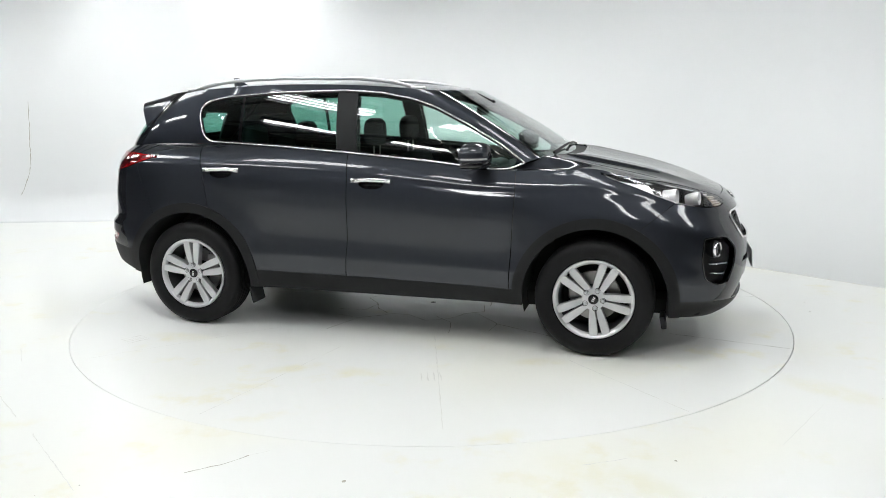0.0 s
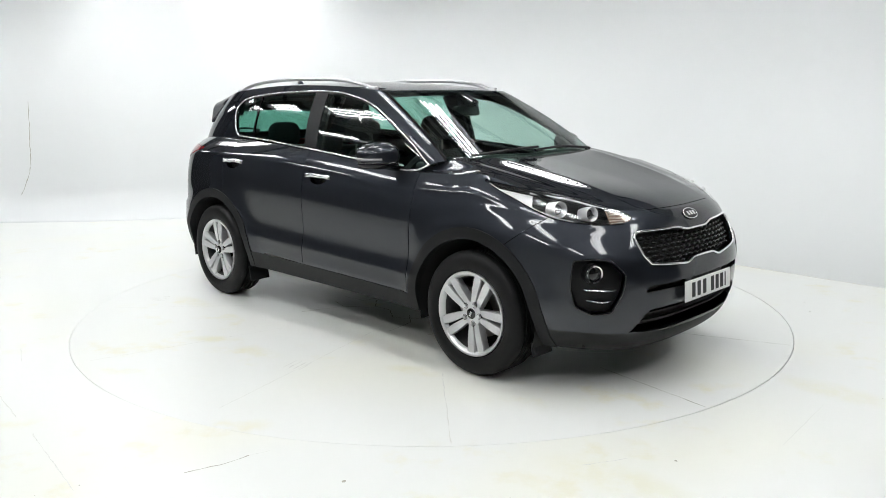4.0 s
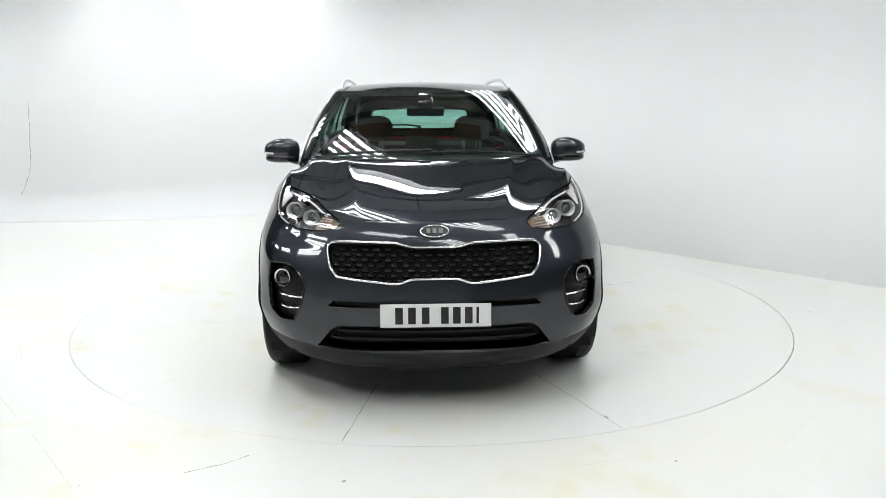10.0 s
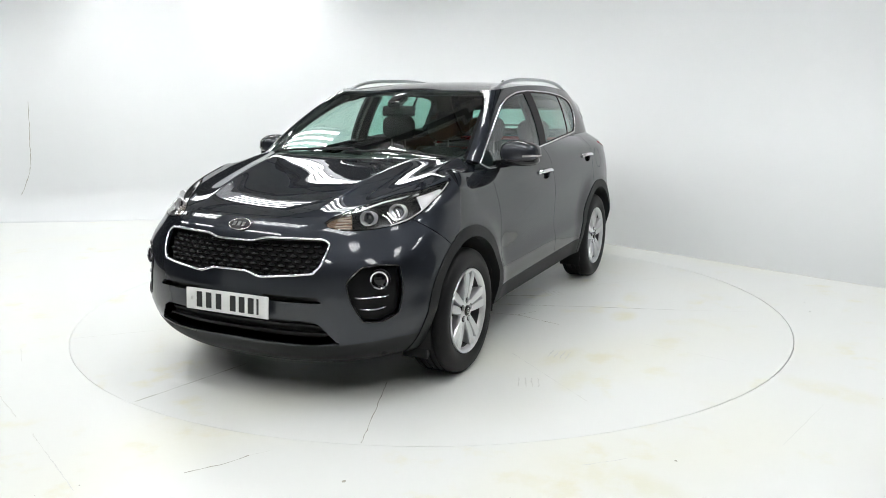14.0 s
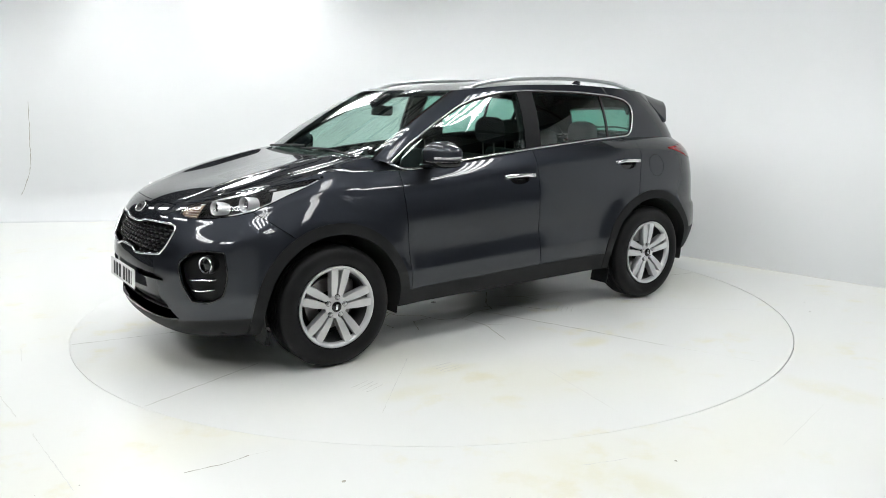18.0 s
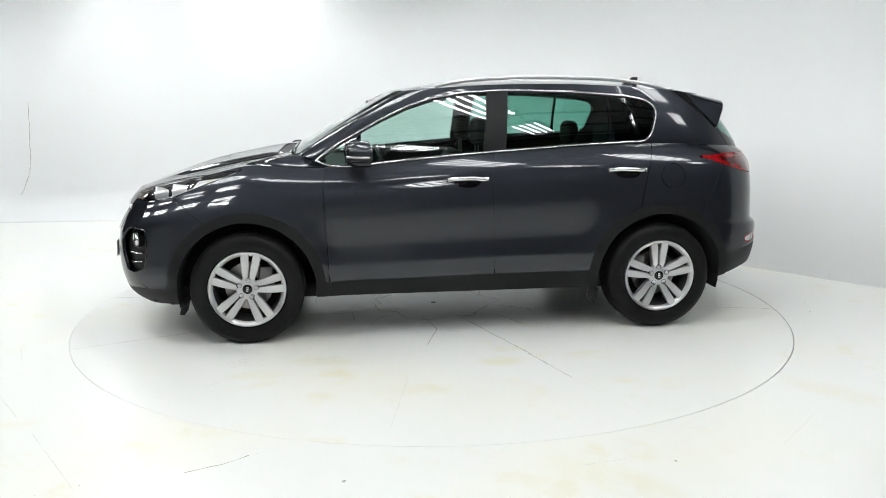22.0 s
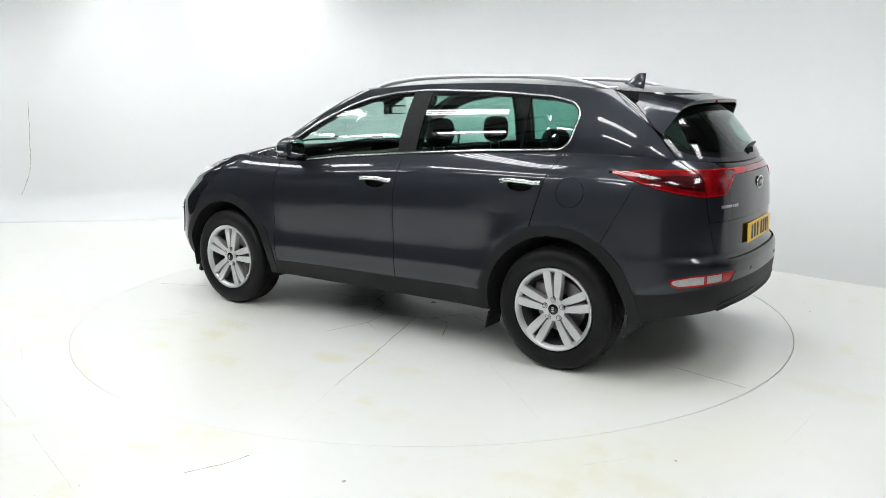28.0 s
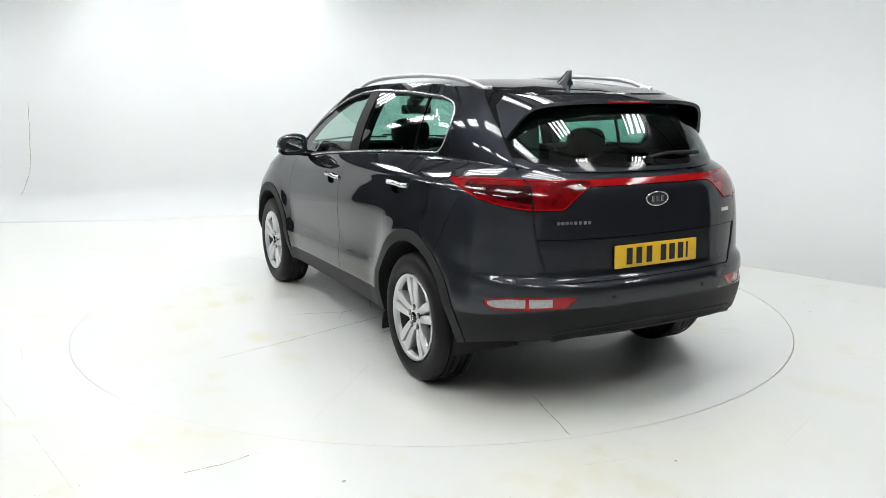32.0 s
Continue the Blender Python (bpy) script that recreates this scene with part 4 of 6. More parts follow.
B_LAB = ""
bumper_f = panel("front_bumper", [(low, low.pick(front_bumper)), (bon, bon.pick(b_nose))], M["paint"], CAR, mirror=2)
panel("front_lip", [(low, low.pick(lip))], M["plastic"], bumper_f, "matt black plastic lower lip", mirror=2)
bonnet = panel("bonnet", [(bon, bon.pick(b_hood))], M["paint"], CAR, mirror=2)
panel("cowl_panel", [(bon, bon.pick(b_cowl))], M["plastic"], CAR, "black plastic scuttle panel", mirror=2, push=-0.012)
screen = panel("windscreen", [(gla, gla.pick(scr_glass))], M["screen"], CAR, mirror=2, fold=0.005)
for mir in (0, 1):
    panel("screen_border", [(gla, gla.pick(scr_edge))], M["gloss"], screen, "black glass border", mirror=mir, fold=0.006)
panel("roof", [(rof, rof.pick(r_roof))], M["paint"], CAR, mirror=2)
panel("headlining", [(rof, rof.pick(r_roof))], M["liner"], CAR, "pale grey cloth headlining", mirror=2, push=-0.035, fold=0)
gate = panel("tailgate", [(low, low.pick(gate_low & (Z > 0.870))), (gla, gla.pick(gate_up & (GZ < 1.235))), (rof, rof.pick(r_gate))], M["paint"], CAR, mirror=2)
panel("plate_panel", [(low, low.pick(gate_low & (Z < 0.866)))], M["paint"], gate, "set-back lower panel of the tailgate", mirror=2, push=-0.006)
# near-black backing sheet, added so the tailgate gap reads as deep shade
panel("gate_backing", [(low, low.pick(hatch_gap & (Z > 0.6))), (gla, gla.pick(g_hgap))], M["dark"], CAR, "near-black backing that stands for the shade in the tailgate gap", mirror=2, push=-0.012, fold=0)
panel("gate_pillar", [(gla, gla.pick(gate_up & (GZ >= 1.235)))], M["gloss"], gate, "gloss black pillar panel", mirror=2)
back = panel("rear_window", [(gla, gla.pick(back_glass))], M["privacy"], gate, "dark tinted rear window", mirror=2, fold=0.005)
panel("window_border", [(gla, gla.pick(back_edge))], M["gloss"], gate, "gloss black glass border", mirror=2, fold=0.006)
panel("gate_lining", [(gla, gla.pick(g_hatch & (d_back < 0.05) & ((d_back > -0.048) | (th_r(GX, GY) > 32.0 * 0.018)) & ((GZ > 1.27) | (th_r(GX, GY) > 32.0 * 0.018))))], M["trim"], gate, "dark lining round the rear window", mirror=2, push=-0.035, fold=0.03)
bumper_r = panel("rear_bumper", [(low, low.pick(rear_bumper))], M["paint"], CAR, mirror=2)
panel("rear_valance", [(low, low.pick(valance))], M["plastic"], bumper_r, "matt black plastic valance", mirror=2)
SIDE = {}
for s, mir in ((1, 0), (-1, 1)):
    panel("front_wing", [(low, low.pick(wing)), (bon, bon.pick(b_wing))], M["paint"], CAR, mirror=mir)
    fd = panel("front_door", [(low, low.pick(f_door))], M["paint"], CAR, mirror=mir)
    rd = panel("rear_door", [(low, low.pick(r_door))], M["paint"], CAR, mirror=mir)
    qp = panel("rear_quarter", [(low, low.pick(quarter if s > 0 else quarter | fuel_all)), (gla, gla.pick(frame_front))], M["paint"], CAR, mirror=mir, fold=0.03)
    if s > 0:
        panel("fuel_flap", [(low, low.pick(fuel))], M["paint"], qp, mirror=mir)
    panel("front_arch_trim", [(low, low.pick(trim_f))], M["plastic"], CAR, "matt black plastic wheel arch trim", mirror=mir, push=0.006, fold=0.05)
    panel("rear_arch_trim", [(low, low.pick(trim_r))], M["plastic"], CAR, "matt black plastic wheel arch trim", mirror=mir, push=0.006, fold=0.05)
    panel("sill_trim", [(low, low.pick(sill))], M["plastic"], CAR, "matt black plastic sill trim", mirror=mir, push=0.003, fold=0.05)
    panel("window_seal", [(gla, gla.pick(chrome_band))], M["plastic"], CAR, mirror=mir, fold=0.012)
    panel("pillar_trim", [(gla, gla.pick(pill))], M["plastic"], CAR, "satin black pillar trim", mirror=mir, push=0.001, fold=0.02)
    panel("window_post", [(gla, gla.pick(post))], M["gloss"], rd, mirror=mir, fold=0.01)
    panel("door_window", [(gla, gla.pick(glass_f))], M["side"], fd, "green tinted door window", mirror=mir, push=-0.004, fold=0.004)
    panel("door_window", [(gla, gla.pick(glass_r))], M["privacy"], rd, "dark tinted door window", mirror=mir, push=-0.004, fold=0.004)
    panel("quarter_window", [(gla, gla.pick(glass_q))], M["privacy"], rd, "dark tinted quarter window", mirror=mir, push=-0.004, fold=0.004)
    panel("handle_cup", [(low, low.pick(cup_f))], M["gloss"], fd, "dark hollow behind the handle", mirror=mir, push=-0.022, fold=-0.022)
    panel("handle_cup", [(low, low.pick(cup_r))], M["gloss"], rd, "dark hollow behind the handle", mirror=mir, push=-0.022, fold=-0.022)
    SIDE[s] = (fd, rd, qp)


# ---- wheels ----
def wheel(xc, s, turn):
    w = new("wheel")
    w.parent = CAR
    w.location = (xc, 0, 0.351)
    tyre = [(0.236, 0.895), (0.246, 0.912), (0.275, 0.923), (0.305, 0.922), (0.326, 0.914), (0.340, 0.902), (0.3475, 0.888), (0.351, 0.872)]
    prof = []
    for r, y in tyre:
        prof.append((r, y))
    # tread with four grooves
    for g in (0.862, 0.826, 0.788, 0.752):
        prof += [(0.351, g), (0.351, g - 0.001), (0.343, g - 0.002), (0.343, g - 0.009), (0.351, g - 0.010)]
    prof += [(0.351, 0.725), (0.345, 0.71), (0.32, 0.698), (0.25, 0.70), (0.236, 0.71)]
    bm = lathe([(r, s * y) for r, y in prof], seg=72, axis="y", closed=True)
    t = part("tyre", bm, M["tyre"], w, "black rubber tyre", smooth=30)
    # shoulder blocks
    bm = bmesh.new()
    for i in range(64):
        a = 2 * math.pi * i / 64
        m = Matrix.Rotation(a, 4, "Y") @ Matrix.Translation((0.3395, s * 0.884, 0))
        box((0.010, 0.026, 0.026), bevel=0.003, seg=1, m=m, bm=bm)
    part("tread", bm, M["tyre"], w, smooth=0)
    # rim barrel and lip
    bm = lathe([(r, s * y) for r, y in ((0.236, 0.902), (0.239, 0.910), (0.236, 0.916), (0.227, 0.914), (0.214, 0.902), (0.208, 0.888), (0.220, 0.878), (0.226, 0.885))], seg=72, closed=True)
    part("rim", bm, M["alloy"], w, "silver alloy rim", smooth=40)
    # the inner rim takes a darker colour in place of its shade
    bm = lathe([(r, s * y) for r, y in ((0.2085, 0.887), (0.203, 0.84), (0.200, 0.72), (0.21, 0.72), (0.212, 0.80), (0.222, 0.88))], seg=60, closed=True)
    part("rim_barrel", bm, M["barrel"], w, "inner rim coloured dark for its shade", smooth=40)
    # five twin spokes
    for i in range(5):
        bm = bmesh.new()
        for side in (-1, 1):
            sec = []
            n = 7
            rows = []
            for k in range(n):
                f = k / (n - 1)
                r = 0.052 + (0.222 - 0.052) * f
                off = side * (0.0185 + 0.0200 * f)
                hw = 0.0165 + 0.0098 * math.sin(math.pi * 0.66 * f)
                top = 0.893 + 0.012 * math.sin(math.pi * f * 0.6) + 0.004 * f
                rows.append([(r, off - hw, top - 0.010), (r, off - hw * 0.84, top), (r, off + hw * 0.84, top), (r, off + hw, top - 0.010), (r, off + hw * 0.8, top - 0.05), (r, off - hw * 0.8, top - 0.05)])
            vs = [[bm.verts.new((p[0], s * p[2], p[1])) for p in row] for row in rows]
            for a, b in zip(vs, vs[1:]):
                for j in range(6):
                    bm.faces.new((a[j], a[(j + 1) % 6], b[(j + 1) % 6], b[j]))
            bm.faces.new(vs[0])
            bm.faces.new(vs[-1])
        bmesh.ops.recalc_face_normals(bm, faces=bm.faces[:])
        bmesh.ops.rotate(bm, verts=bm.verts[:], matrix=Matrix.Rotation(radians(-(turn + 72 * i)), 3, "Y"))
        part("spoke", bm, M["alloy"], w, smooth=28)
    bm = lathe([(r, s * y) for r, y in ((0.0, 0.862), (0.068, 0.862), (0.072, 0.885), (0.066, 0.896), (0.034, 0.899), (0.0, 0.899))], seg=40)
    part("hub", bm, M["alloy"], w, smooth=40)
    bm = lathe([(r, s * y) for r, y in ((0.0, 0.895), (0.030, 0.895), (0.030, 0.903), (0.026, 0.906), (0.0, 0.907))], seg=32)
    cap = part("centre_cap", bm, M["gloss"], w, "gloss black centre cap")
    bm = bmesh.new()
    for k in (-1, 0, 1):
        box((0.007, 0.002, 0.014), (k * 0.011, s * 0.9075, 0), 0.0006, 1, bm=bm)
    bmesh.ops.rotate(bm, verts=bm.verts[:], matrix=Matrix.Rotation(radians(-turn), 3, "Y"))
    part("badge", bm, M["satin"], cap)
    for i in range(5):
        a = radians(turn + 72 * i)
        at = (0.056 * math.cos(a), 0, 0.056 * math.sin(a))
        bm = lathe([(r, s * y) for r, y in ((0.0, 0.885), (0.0165, 0.885), (0.0165, 0.899), (0.0150, 0.900), (0.0140, 0.892), (0.0, 0.894))], seg=16, at=at)
        part("nut_recess", bm, M["dark"], w)
        bm = lathe([(r, s * y) for r, y in ((0.0, 0.89), (0.0110, 0.89), (0.0110, 0.906), (0.008, 0.909), (0.0, 0.909))], seg=6, at=at)
        part("wheel_nut", bm, M["satin"], w, "steel wheel nut in a dark recess", smooth=0)
    bm = lathe([(r, s * y) for r, y in ((0.06, 0.80), (0.15, 0.80), (0.15, 0.775), (0.06, 0.775))], seg=48, closed=True)
    part("brake_disc", bm, M["disc"], w, "steel brake disc")
    bm = lathe([(r, s * y) for r, y in ((0.0, 0.84), (0.07, 0.84), (0.075, 0.76), (0.20, 0.74), (0.20, 0.73), (0.0, 0.73))], seg=32)
    part("hub_carrier", bm, M["dark"], w)
    bm = box((0.09, 0.07, 0.16), (-0.11 * (1 if xc > 0 else -1), s * 0.80, 0.05), 0.02)
    part("brake_caliper", bm, M["disc"], w)
    return w


for xc, s, turn in ((1.335, 1, 98.0), (-1.335, 1, 88.0), (1.335, -1, 66.0), (-1.335, -1, 90.0)):
    wheel(xc, s, turn)


# ---- lamps, grille and openings ----
LP, LN = np.array(low.P), np.array(low.N)
LN /= np.maximum(np.linalg.norm(LN, axis=1, keepdims=True), 1e-9)
BP, BN = np.array(bon.P), np.array(bon.N)
ALLP, ALLN = np.r_[LP, BP], np.r_[LN, BN / np.maximum(np.linalg.norm(BN, axis=1, keepdims=True), 1e-9)]
TH_F, TH_R = np.degrees(np.arctan2(ALLP[:, 1], ALLP[:, 0] - 1.1)), np.degrees(np.arctan2(ALLP[:, 1], -(ALLP[:, 0] + 1.1)))


def near(cond, a, va, b, vb):
    """Point and normal of the form where quantity a is va and b is vb."""
    d = (a - va) ** 2 + (b - vb) ** 2 + np.where(cond, 0, 1e6)
    i = np.argsort(d)[:4]
    w = 1 / (d[i] + 1e-9)
    w /= w.sum()
    n = (ALLN[i] * w[:, None]).sum(0)
    return (ALLP[i] * w[:, None]).sum(0), n / np.linalg.norm(n)


def on_nose(y, z):
    return near(ALLP[:, 0] > 1.6, ALLP[:, 1], abs(y), ALLP[:, 2], z)


def on_head(th, z):
    return near(ALLP[:, 0] > 1.15, TH_F * 0.018, th * 0.018, ALLP[:, 2], z)


def on_tail(th, z):
    return near(ALLP[:, 0] < -1.3, TH_R * 0.018, th * 0.018, ALLP[:, 2], z)


def on_side(x, z):
    return near((ALLP[:, 1] > 0.5) & (ALLP[:, 0] < 1.8), ALLP[:, 0], x, ALLP[:, 2], z)


def flip(p, s):
    return (p[0], s * p[1], p[2])


def relax(pts, n, closed, it=3):
    """Even spacing along a path, a little smoothed."""
    P = np.array(pts, float)
    if closed:
        P = np.r_[P, P[:1]]
    d = np.r_[0, np.cumsum(np.linalg.norm(np.diff(P, axis=0), axis=1))]
    q = np.linspace(0, d[-1], n + (1 if closed else 0))
    R = np.stack([np.interp(q, d, P[:, i]) for i in range(P.shape[1])], -1)
    if closed:
        R = R[:-1]
    for _ in range(it):
        S = 0.25 * np.roll(R, 1, 0) + 0.5 * R + 0.25 * np.roll(R, -1, 0)
        if not closed:
            S[0], S[-1] = R[0], R[-1]
        R = S
    return R


def rim_path(sk, faces, n, half=False, it=2):
    """The outline of picked faces: points and normals; half: only what lies off the middle plane."""
    lp = loops(faces)[0]
    P, N = np.array([sk.P[i] for i in lp]), np.array([sk.N[i] for i in lp])
    if half:
        on = np.abs(P[:, 1]) < 1e-4
        k = [i for i in range(len(P)) if on[i] and not on[(i + 1) % len(P)]][0]
        P, N = np.roll(P, -k, 0), np.roll(N, -k, 0)
        on = np.abs(P[:, 1]) < 1e-4
        e = [i for i in range(1, len(P)) if on[i]][0]
        P, N = P[:e + 1], N[:e + 1]
        P = np.r_[P, P[::-1][1:-1] * (1, -1, 1)]
        N = np.r_[N, N[::-1][1:-1] * (1, -1, 1)]
    R = relax(np.c_[P, N], n, True, it)
    return R[:, :3], R[:, 3:]


OVAL = [(0.9 * math.cos(a), 0.9 * math.sin(a)) for a in np.linspace(0, 2 * math.pi, 9)[:-1]]

M["lampback"] = mat("silvered lamp housing", (0.78, 0.78, 0.79), 0.35, 0.25)
M["lampdark"] = mat("dark lamp bezel", (0.028, 0.028, 0.03), 0.2, 0.2)
M["brightring"] = mat("bright lamp barrel", (0.80, 0.80, 0.81), 0.3, 0.2)
M["tipribs"] = mat("clear amber-tinged ribs", (0.74, 0.66, 0.58), 0.2, 0.2, coat=1.0)
M["tipclear"] = mat("amber-tinged lamp tip", (0.30, 0.20, 0.14), 0.2, 0.2, grain=0.45, size=60, coat=1.0)
M["lampbody"] = mat("dark grey lamp housing", (0.11, 0.11, 0.115), 0.25, 0.6)
M["mesh"] = mat("satin black mesh", (0.004, 0.004, 0.0045), 0.25, spec=0.25)
M["lampglass"] = mat("grey lamp glass", (0.12, 0.125, 0.13), 0.08, 0.5, coat=1.0)
M["clearlamp"] = mat("clear ribbed lamp plastic", (0.38, 0.37, 0.37), 0.15, grain=0.35, size=70, coat=1.0)

g_faces = low.pick(grille)
grl = panel("grille", [(low, g_faces)], M["dark"], bumper_f, "black honeycomb grille in a chrome frame", mirror=2, push=-0.040, fold=-0.038)
P, N = rim_path(low, g_faces, 220, half=True)
part("grille_frame", sweep(P, [(0.0075 * a, 0.009 * b + 0.002) for a, b in OVAL], N, closed=True), M["chrome"], grl, "chrome grille frame", smooth=60)
P2, N2 = rim_path(low, low.pick(inside(f_front(GRILLE), c, -0.001)), 220, half=True, it=6)
gsel = (ALLP[:, 0] > 1.75) & (np.abs(ALLP[:, 1]) < 0.56) & (ALLP[:, 2] > 0.62) & (ALLP[:, 2] < 0.88)


def nose_terms(y, z):
    u, v = (np.asarray(y) / 0.5) ** 2, (np.asarray(z) - 0.75) / 0.1
    return np.stack([u**i * v**j for i in range(5) for j in range(3)], -1)


NOSE_FIT = np.linalg.lstsq(nose_terms(ALLP[gsel, 1], ALLP[gsel, 2]), ALLP[gsel, 0], rcond=None)[0]


def nose_x(y, z):
    return float(nose_terms(y, z) @ NOSE_FIT)


bm = bmesh.new()
row = 0
zz = 0.672
while zz < 0.846:
    yy = -0.504 + (0.028 if row % 2 else 0.0)
    while yy <= 0.505:
        if poly_dist(np.array([abs(yy)]), np.array([zz]), GRILLE)[0] < -0.006:
            tz = Vector((nose_x(yy, zz + 0.01) - nose_x(yy, zz - 0.01), 0, 0.02)).normalized()
            tx = Vector((nose_x(yy + 0.01, zz) - nose_x(yy - 0.01, zz), 0.02, 0)).normalized()
            n = tx.cross(tz).normalized()
            p = Vector((nose_x(yy, zz), yy, zz)) - n * 0.020
            rings = []
            for rx, rz, dn in ((0.0235, 0.0118, -0.014), (0.0185, 0.0092, -0.004), (0.0105, 0.0050, -0.0005)):
                rings.append([bm.verts.new(p + tx * (rx * math.cos(k * math.pi / 4)) + tz * (rz * math.sin(k * math.pi / 4)) + n * dn) for k in range(8)])
            for ra, rb in zip(rings, rings[1:]):
                for k in range(8):
                    bm.faces.new((ra[k], ra[(k + 1) % 8], rb[(k + 1) % 8], rb[k]))
            bm.faces.new(rings[-1])
        yy += 0.056
    zz += 0.0243
    row += 1
part("grille_mesh", bm, M["mesh"], grl, "gloss black moulded grille mesh", smooth=50)

itk = panel("lower_intake", [(low, low.pick(intake))], M["dark"], bumper_f, "black lower air intake", mirror=2, push=-0.07, fold=-0.068)
for zz in (0.378, 0.420):
    ye = 0.52 - (zz - 0.35) * 0.8
    pts = []
    for yy in np.linspace(-ye, ye, 25):
        p, n = on_nose(yy, zz)
        pts.append((p[0] - 0.048, yy, zz))
    part("slat", sweep(pts, [(0.004, -0.012), (0.004, 0.012), (-0.004, 0.012), (-0.004, -0.012)], [(1, 0, 0)] * 25), M["dark"], itk, smooth=0)
for mir in (0, 1):
    panel("upper_slot", [(low, low.pick(slot))], M["dark"], bumper_f, "narrow black air slot", mirror=mir, push=-0.03, fold=-0.029)

DP, DN = rim_path(gla, gla.pick(dlo), 260)
for s in (1, -1):
    part("window_trim", sweep([flip(p, s) for p in DP], [(0.0068 * a, 0.006 * b + 0.002) for a, b in OVAL], [flip(n, s) for n in DN], closed=True), M["trimchrome"], CAR, "chrome window surround", smooth=60)
for s, mir in ((1, 0), (-1, 1)):
    fp = panel("fog_pocket", [(low, low.pick(fog))], M["pocket"], bumper_f, "satin black fog lamp pocket", mirror=mir, push=-0.035, fold=-0.037)
    P, N = rim_path(low, low.pick(fog), 90)
    part("pocket_edge", sweep([flip(p, s) for p in P], [(0.005 * a, 0.005 * b + 0.001) for a, b in OVAL], [flip(n, s) for n in N], closed=True), M["gloss"], fp)
    p, n = on_head(39.3, 0.655)
    ax = Vector((0.90, 0.40, 0.02)).normalized()
    mm = Matrix.Diagonal((1, s, 1, 1)) @ Matrix.Translation(Vector(p) - Vector(n) * 0.026) @ ax.to_track_quat("X", "Z").to_matrix().to_4x4() @ Matrix.Scale(1.12, 4)
    for nm, prof, ma, lab in (("lamp_ring", [(0.040, 0.0), (0.0415, 0.014), (0.0395, 0.020), (0.0335, 0.017), (0.0325, 0.0)], "chrome", "chrome fog lamp ring"), ("fog_lens", [(0.0, 0.014), (0.018, 0.012), (0.0335, 0.004), (0.0335, -0.02), (0.0, -0.02)], "gloss", "dark glass fog lamp"), ("lamp_barrel", [(0.0, -0.05), (0.044, -0.05), (0.046, 0.006), (0.041, 0.006), (0.038, -0.01), (0.0, -0.01)], "pocket", "")):
        b2 = lathe(prof, seg=40, axis="x", closed=(nm == "lamp_ring"))
        bmesh.ops.transform(b2, matrix=mm, verts=b2.verts[:])
        bmesh.ops.recalc_face_normals(b2, faces=b2.faces[:])
        part(nm, b2, M[ma], fp, lab)
    for a, b in (((41.4, 0.572), (33.4, 0.567)), ((40.6, 0.515), (34.6, 0.510))):
        pts, nn = [], []
        for f in np.linspace(0, 1, 9):
            p, n = on_head(a[0] + (b[0] - a[0]) * f, a[1] + (b[1] - a[1]) * f)
            pts.append(flip(p - n * (0.012 + 0.02 * (1 - math.sin(math.pi * f)) ** 2), s))
            nn.append(flip(n, s))
        part("chrome_bar", sweep(pts, [(0.006 * u, 0.010 * w) for u, w in OVAL], nn), M["chrome"], fp, "chrome bar", smooth=60)
    # headlamp
    hl = panel("headlamp", [(low, low.pick(head)), (bon, bon.pick(b_headlens))], M["lens"], CAR, "clear headlamp with two round units", mirror=mir, fold=0.004)
    panel("lamp_housing", [(low, low.pick(head)), (bon, bon.pick(b_headlens))], M["lampbody"], hl, mirror=mir, push=-0.044, shift=(-0.035, -0.018, -0.022), fold="rim")
    panel("tip_reflector", [(low, low.pick(head & (th_f(X, Y) < 33.0 * 0.018))), (bon, bon.pick(b_headlens & (th_f(BX, BY) < 33.0 * 0.018)))], M["tipclear"], hl, "bright ribbed inner tip of the lamp", mirror=mir, push=-0.016, fold=0)
    for th, z, r, m2 in ((46.2, 0.966, 0.040, "lampback"), (37.0, 0.942, 0.036, "lampdark")):
        p, n = on_head(th, z)
        ax = (Vector((1, 0, 0)) * 0.8 + Vector((0, 1, 0)) * 0.22 + Vector((0, 0, 0.10))).normalized()
        o = Vector(p) - ax * 0.034 - Vector(n) * (0.020 if th > 40 else 0.016)
        rot = Matrix.Translation(o) @ ax.to_track_quat("X", "Z").to_matrix().to_4x4()
        mm = Matrix.Diagonal((1, s, 1, 1)) @ rot
        for nm, prof, ma, lab in (("lamp_ring", [(r * 1.0, -0.045), (r * 1.07, 0.026), (r * 1.04, 0.033), (r * 0.95, 0.030), (r * 0.80, 0.010), (r * 0.78, 0.0), (r * 0.90, -0.045)], "brightring", "bright lamp barrel"),
                                  ("lamp_bulb", [(0.0, 0.022), (r * 0.3, 0.020), (r * 0.55, 0.013), (r * 0.70, 0.002), (r * 0.70, -0.016), (0.0, -0.016)], "lampglass", "round lamp glass")):
            b2 = lathe(prof, seg=36, axis="x", closed=(nm == "lamp_ring"))
            bmesh.ops.transform(b2, matrix=mm, verts=b2.verts[:])
            bmesh.ops.recalc_face_normals(b2, faces=b2.faces[:])
            part(nm, b2, M[ma], hl, lab)
        if m2 == "lampdark":
            for k in range(3):
                b2 = box((0.004, r * 0.66, 0.003), (0.0215, r * 0.33, 0), m=Matrix())
                bmesh.ops.transform(b2, matrix=mm @ Matrix.Rotation(radians(90 + 120 * k), 4, "X"), verts=b2.verts[:])
                part("lens_divider", b2, M["gloss"], hl)
    # bright brow under the top edge, and the ribbed indicator in the inner tip
    pts, nn = [], []
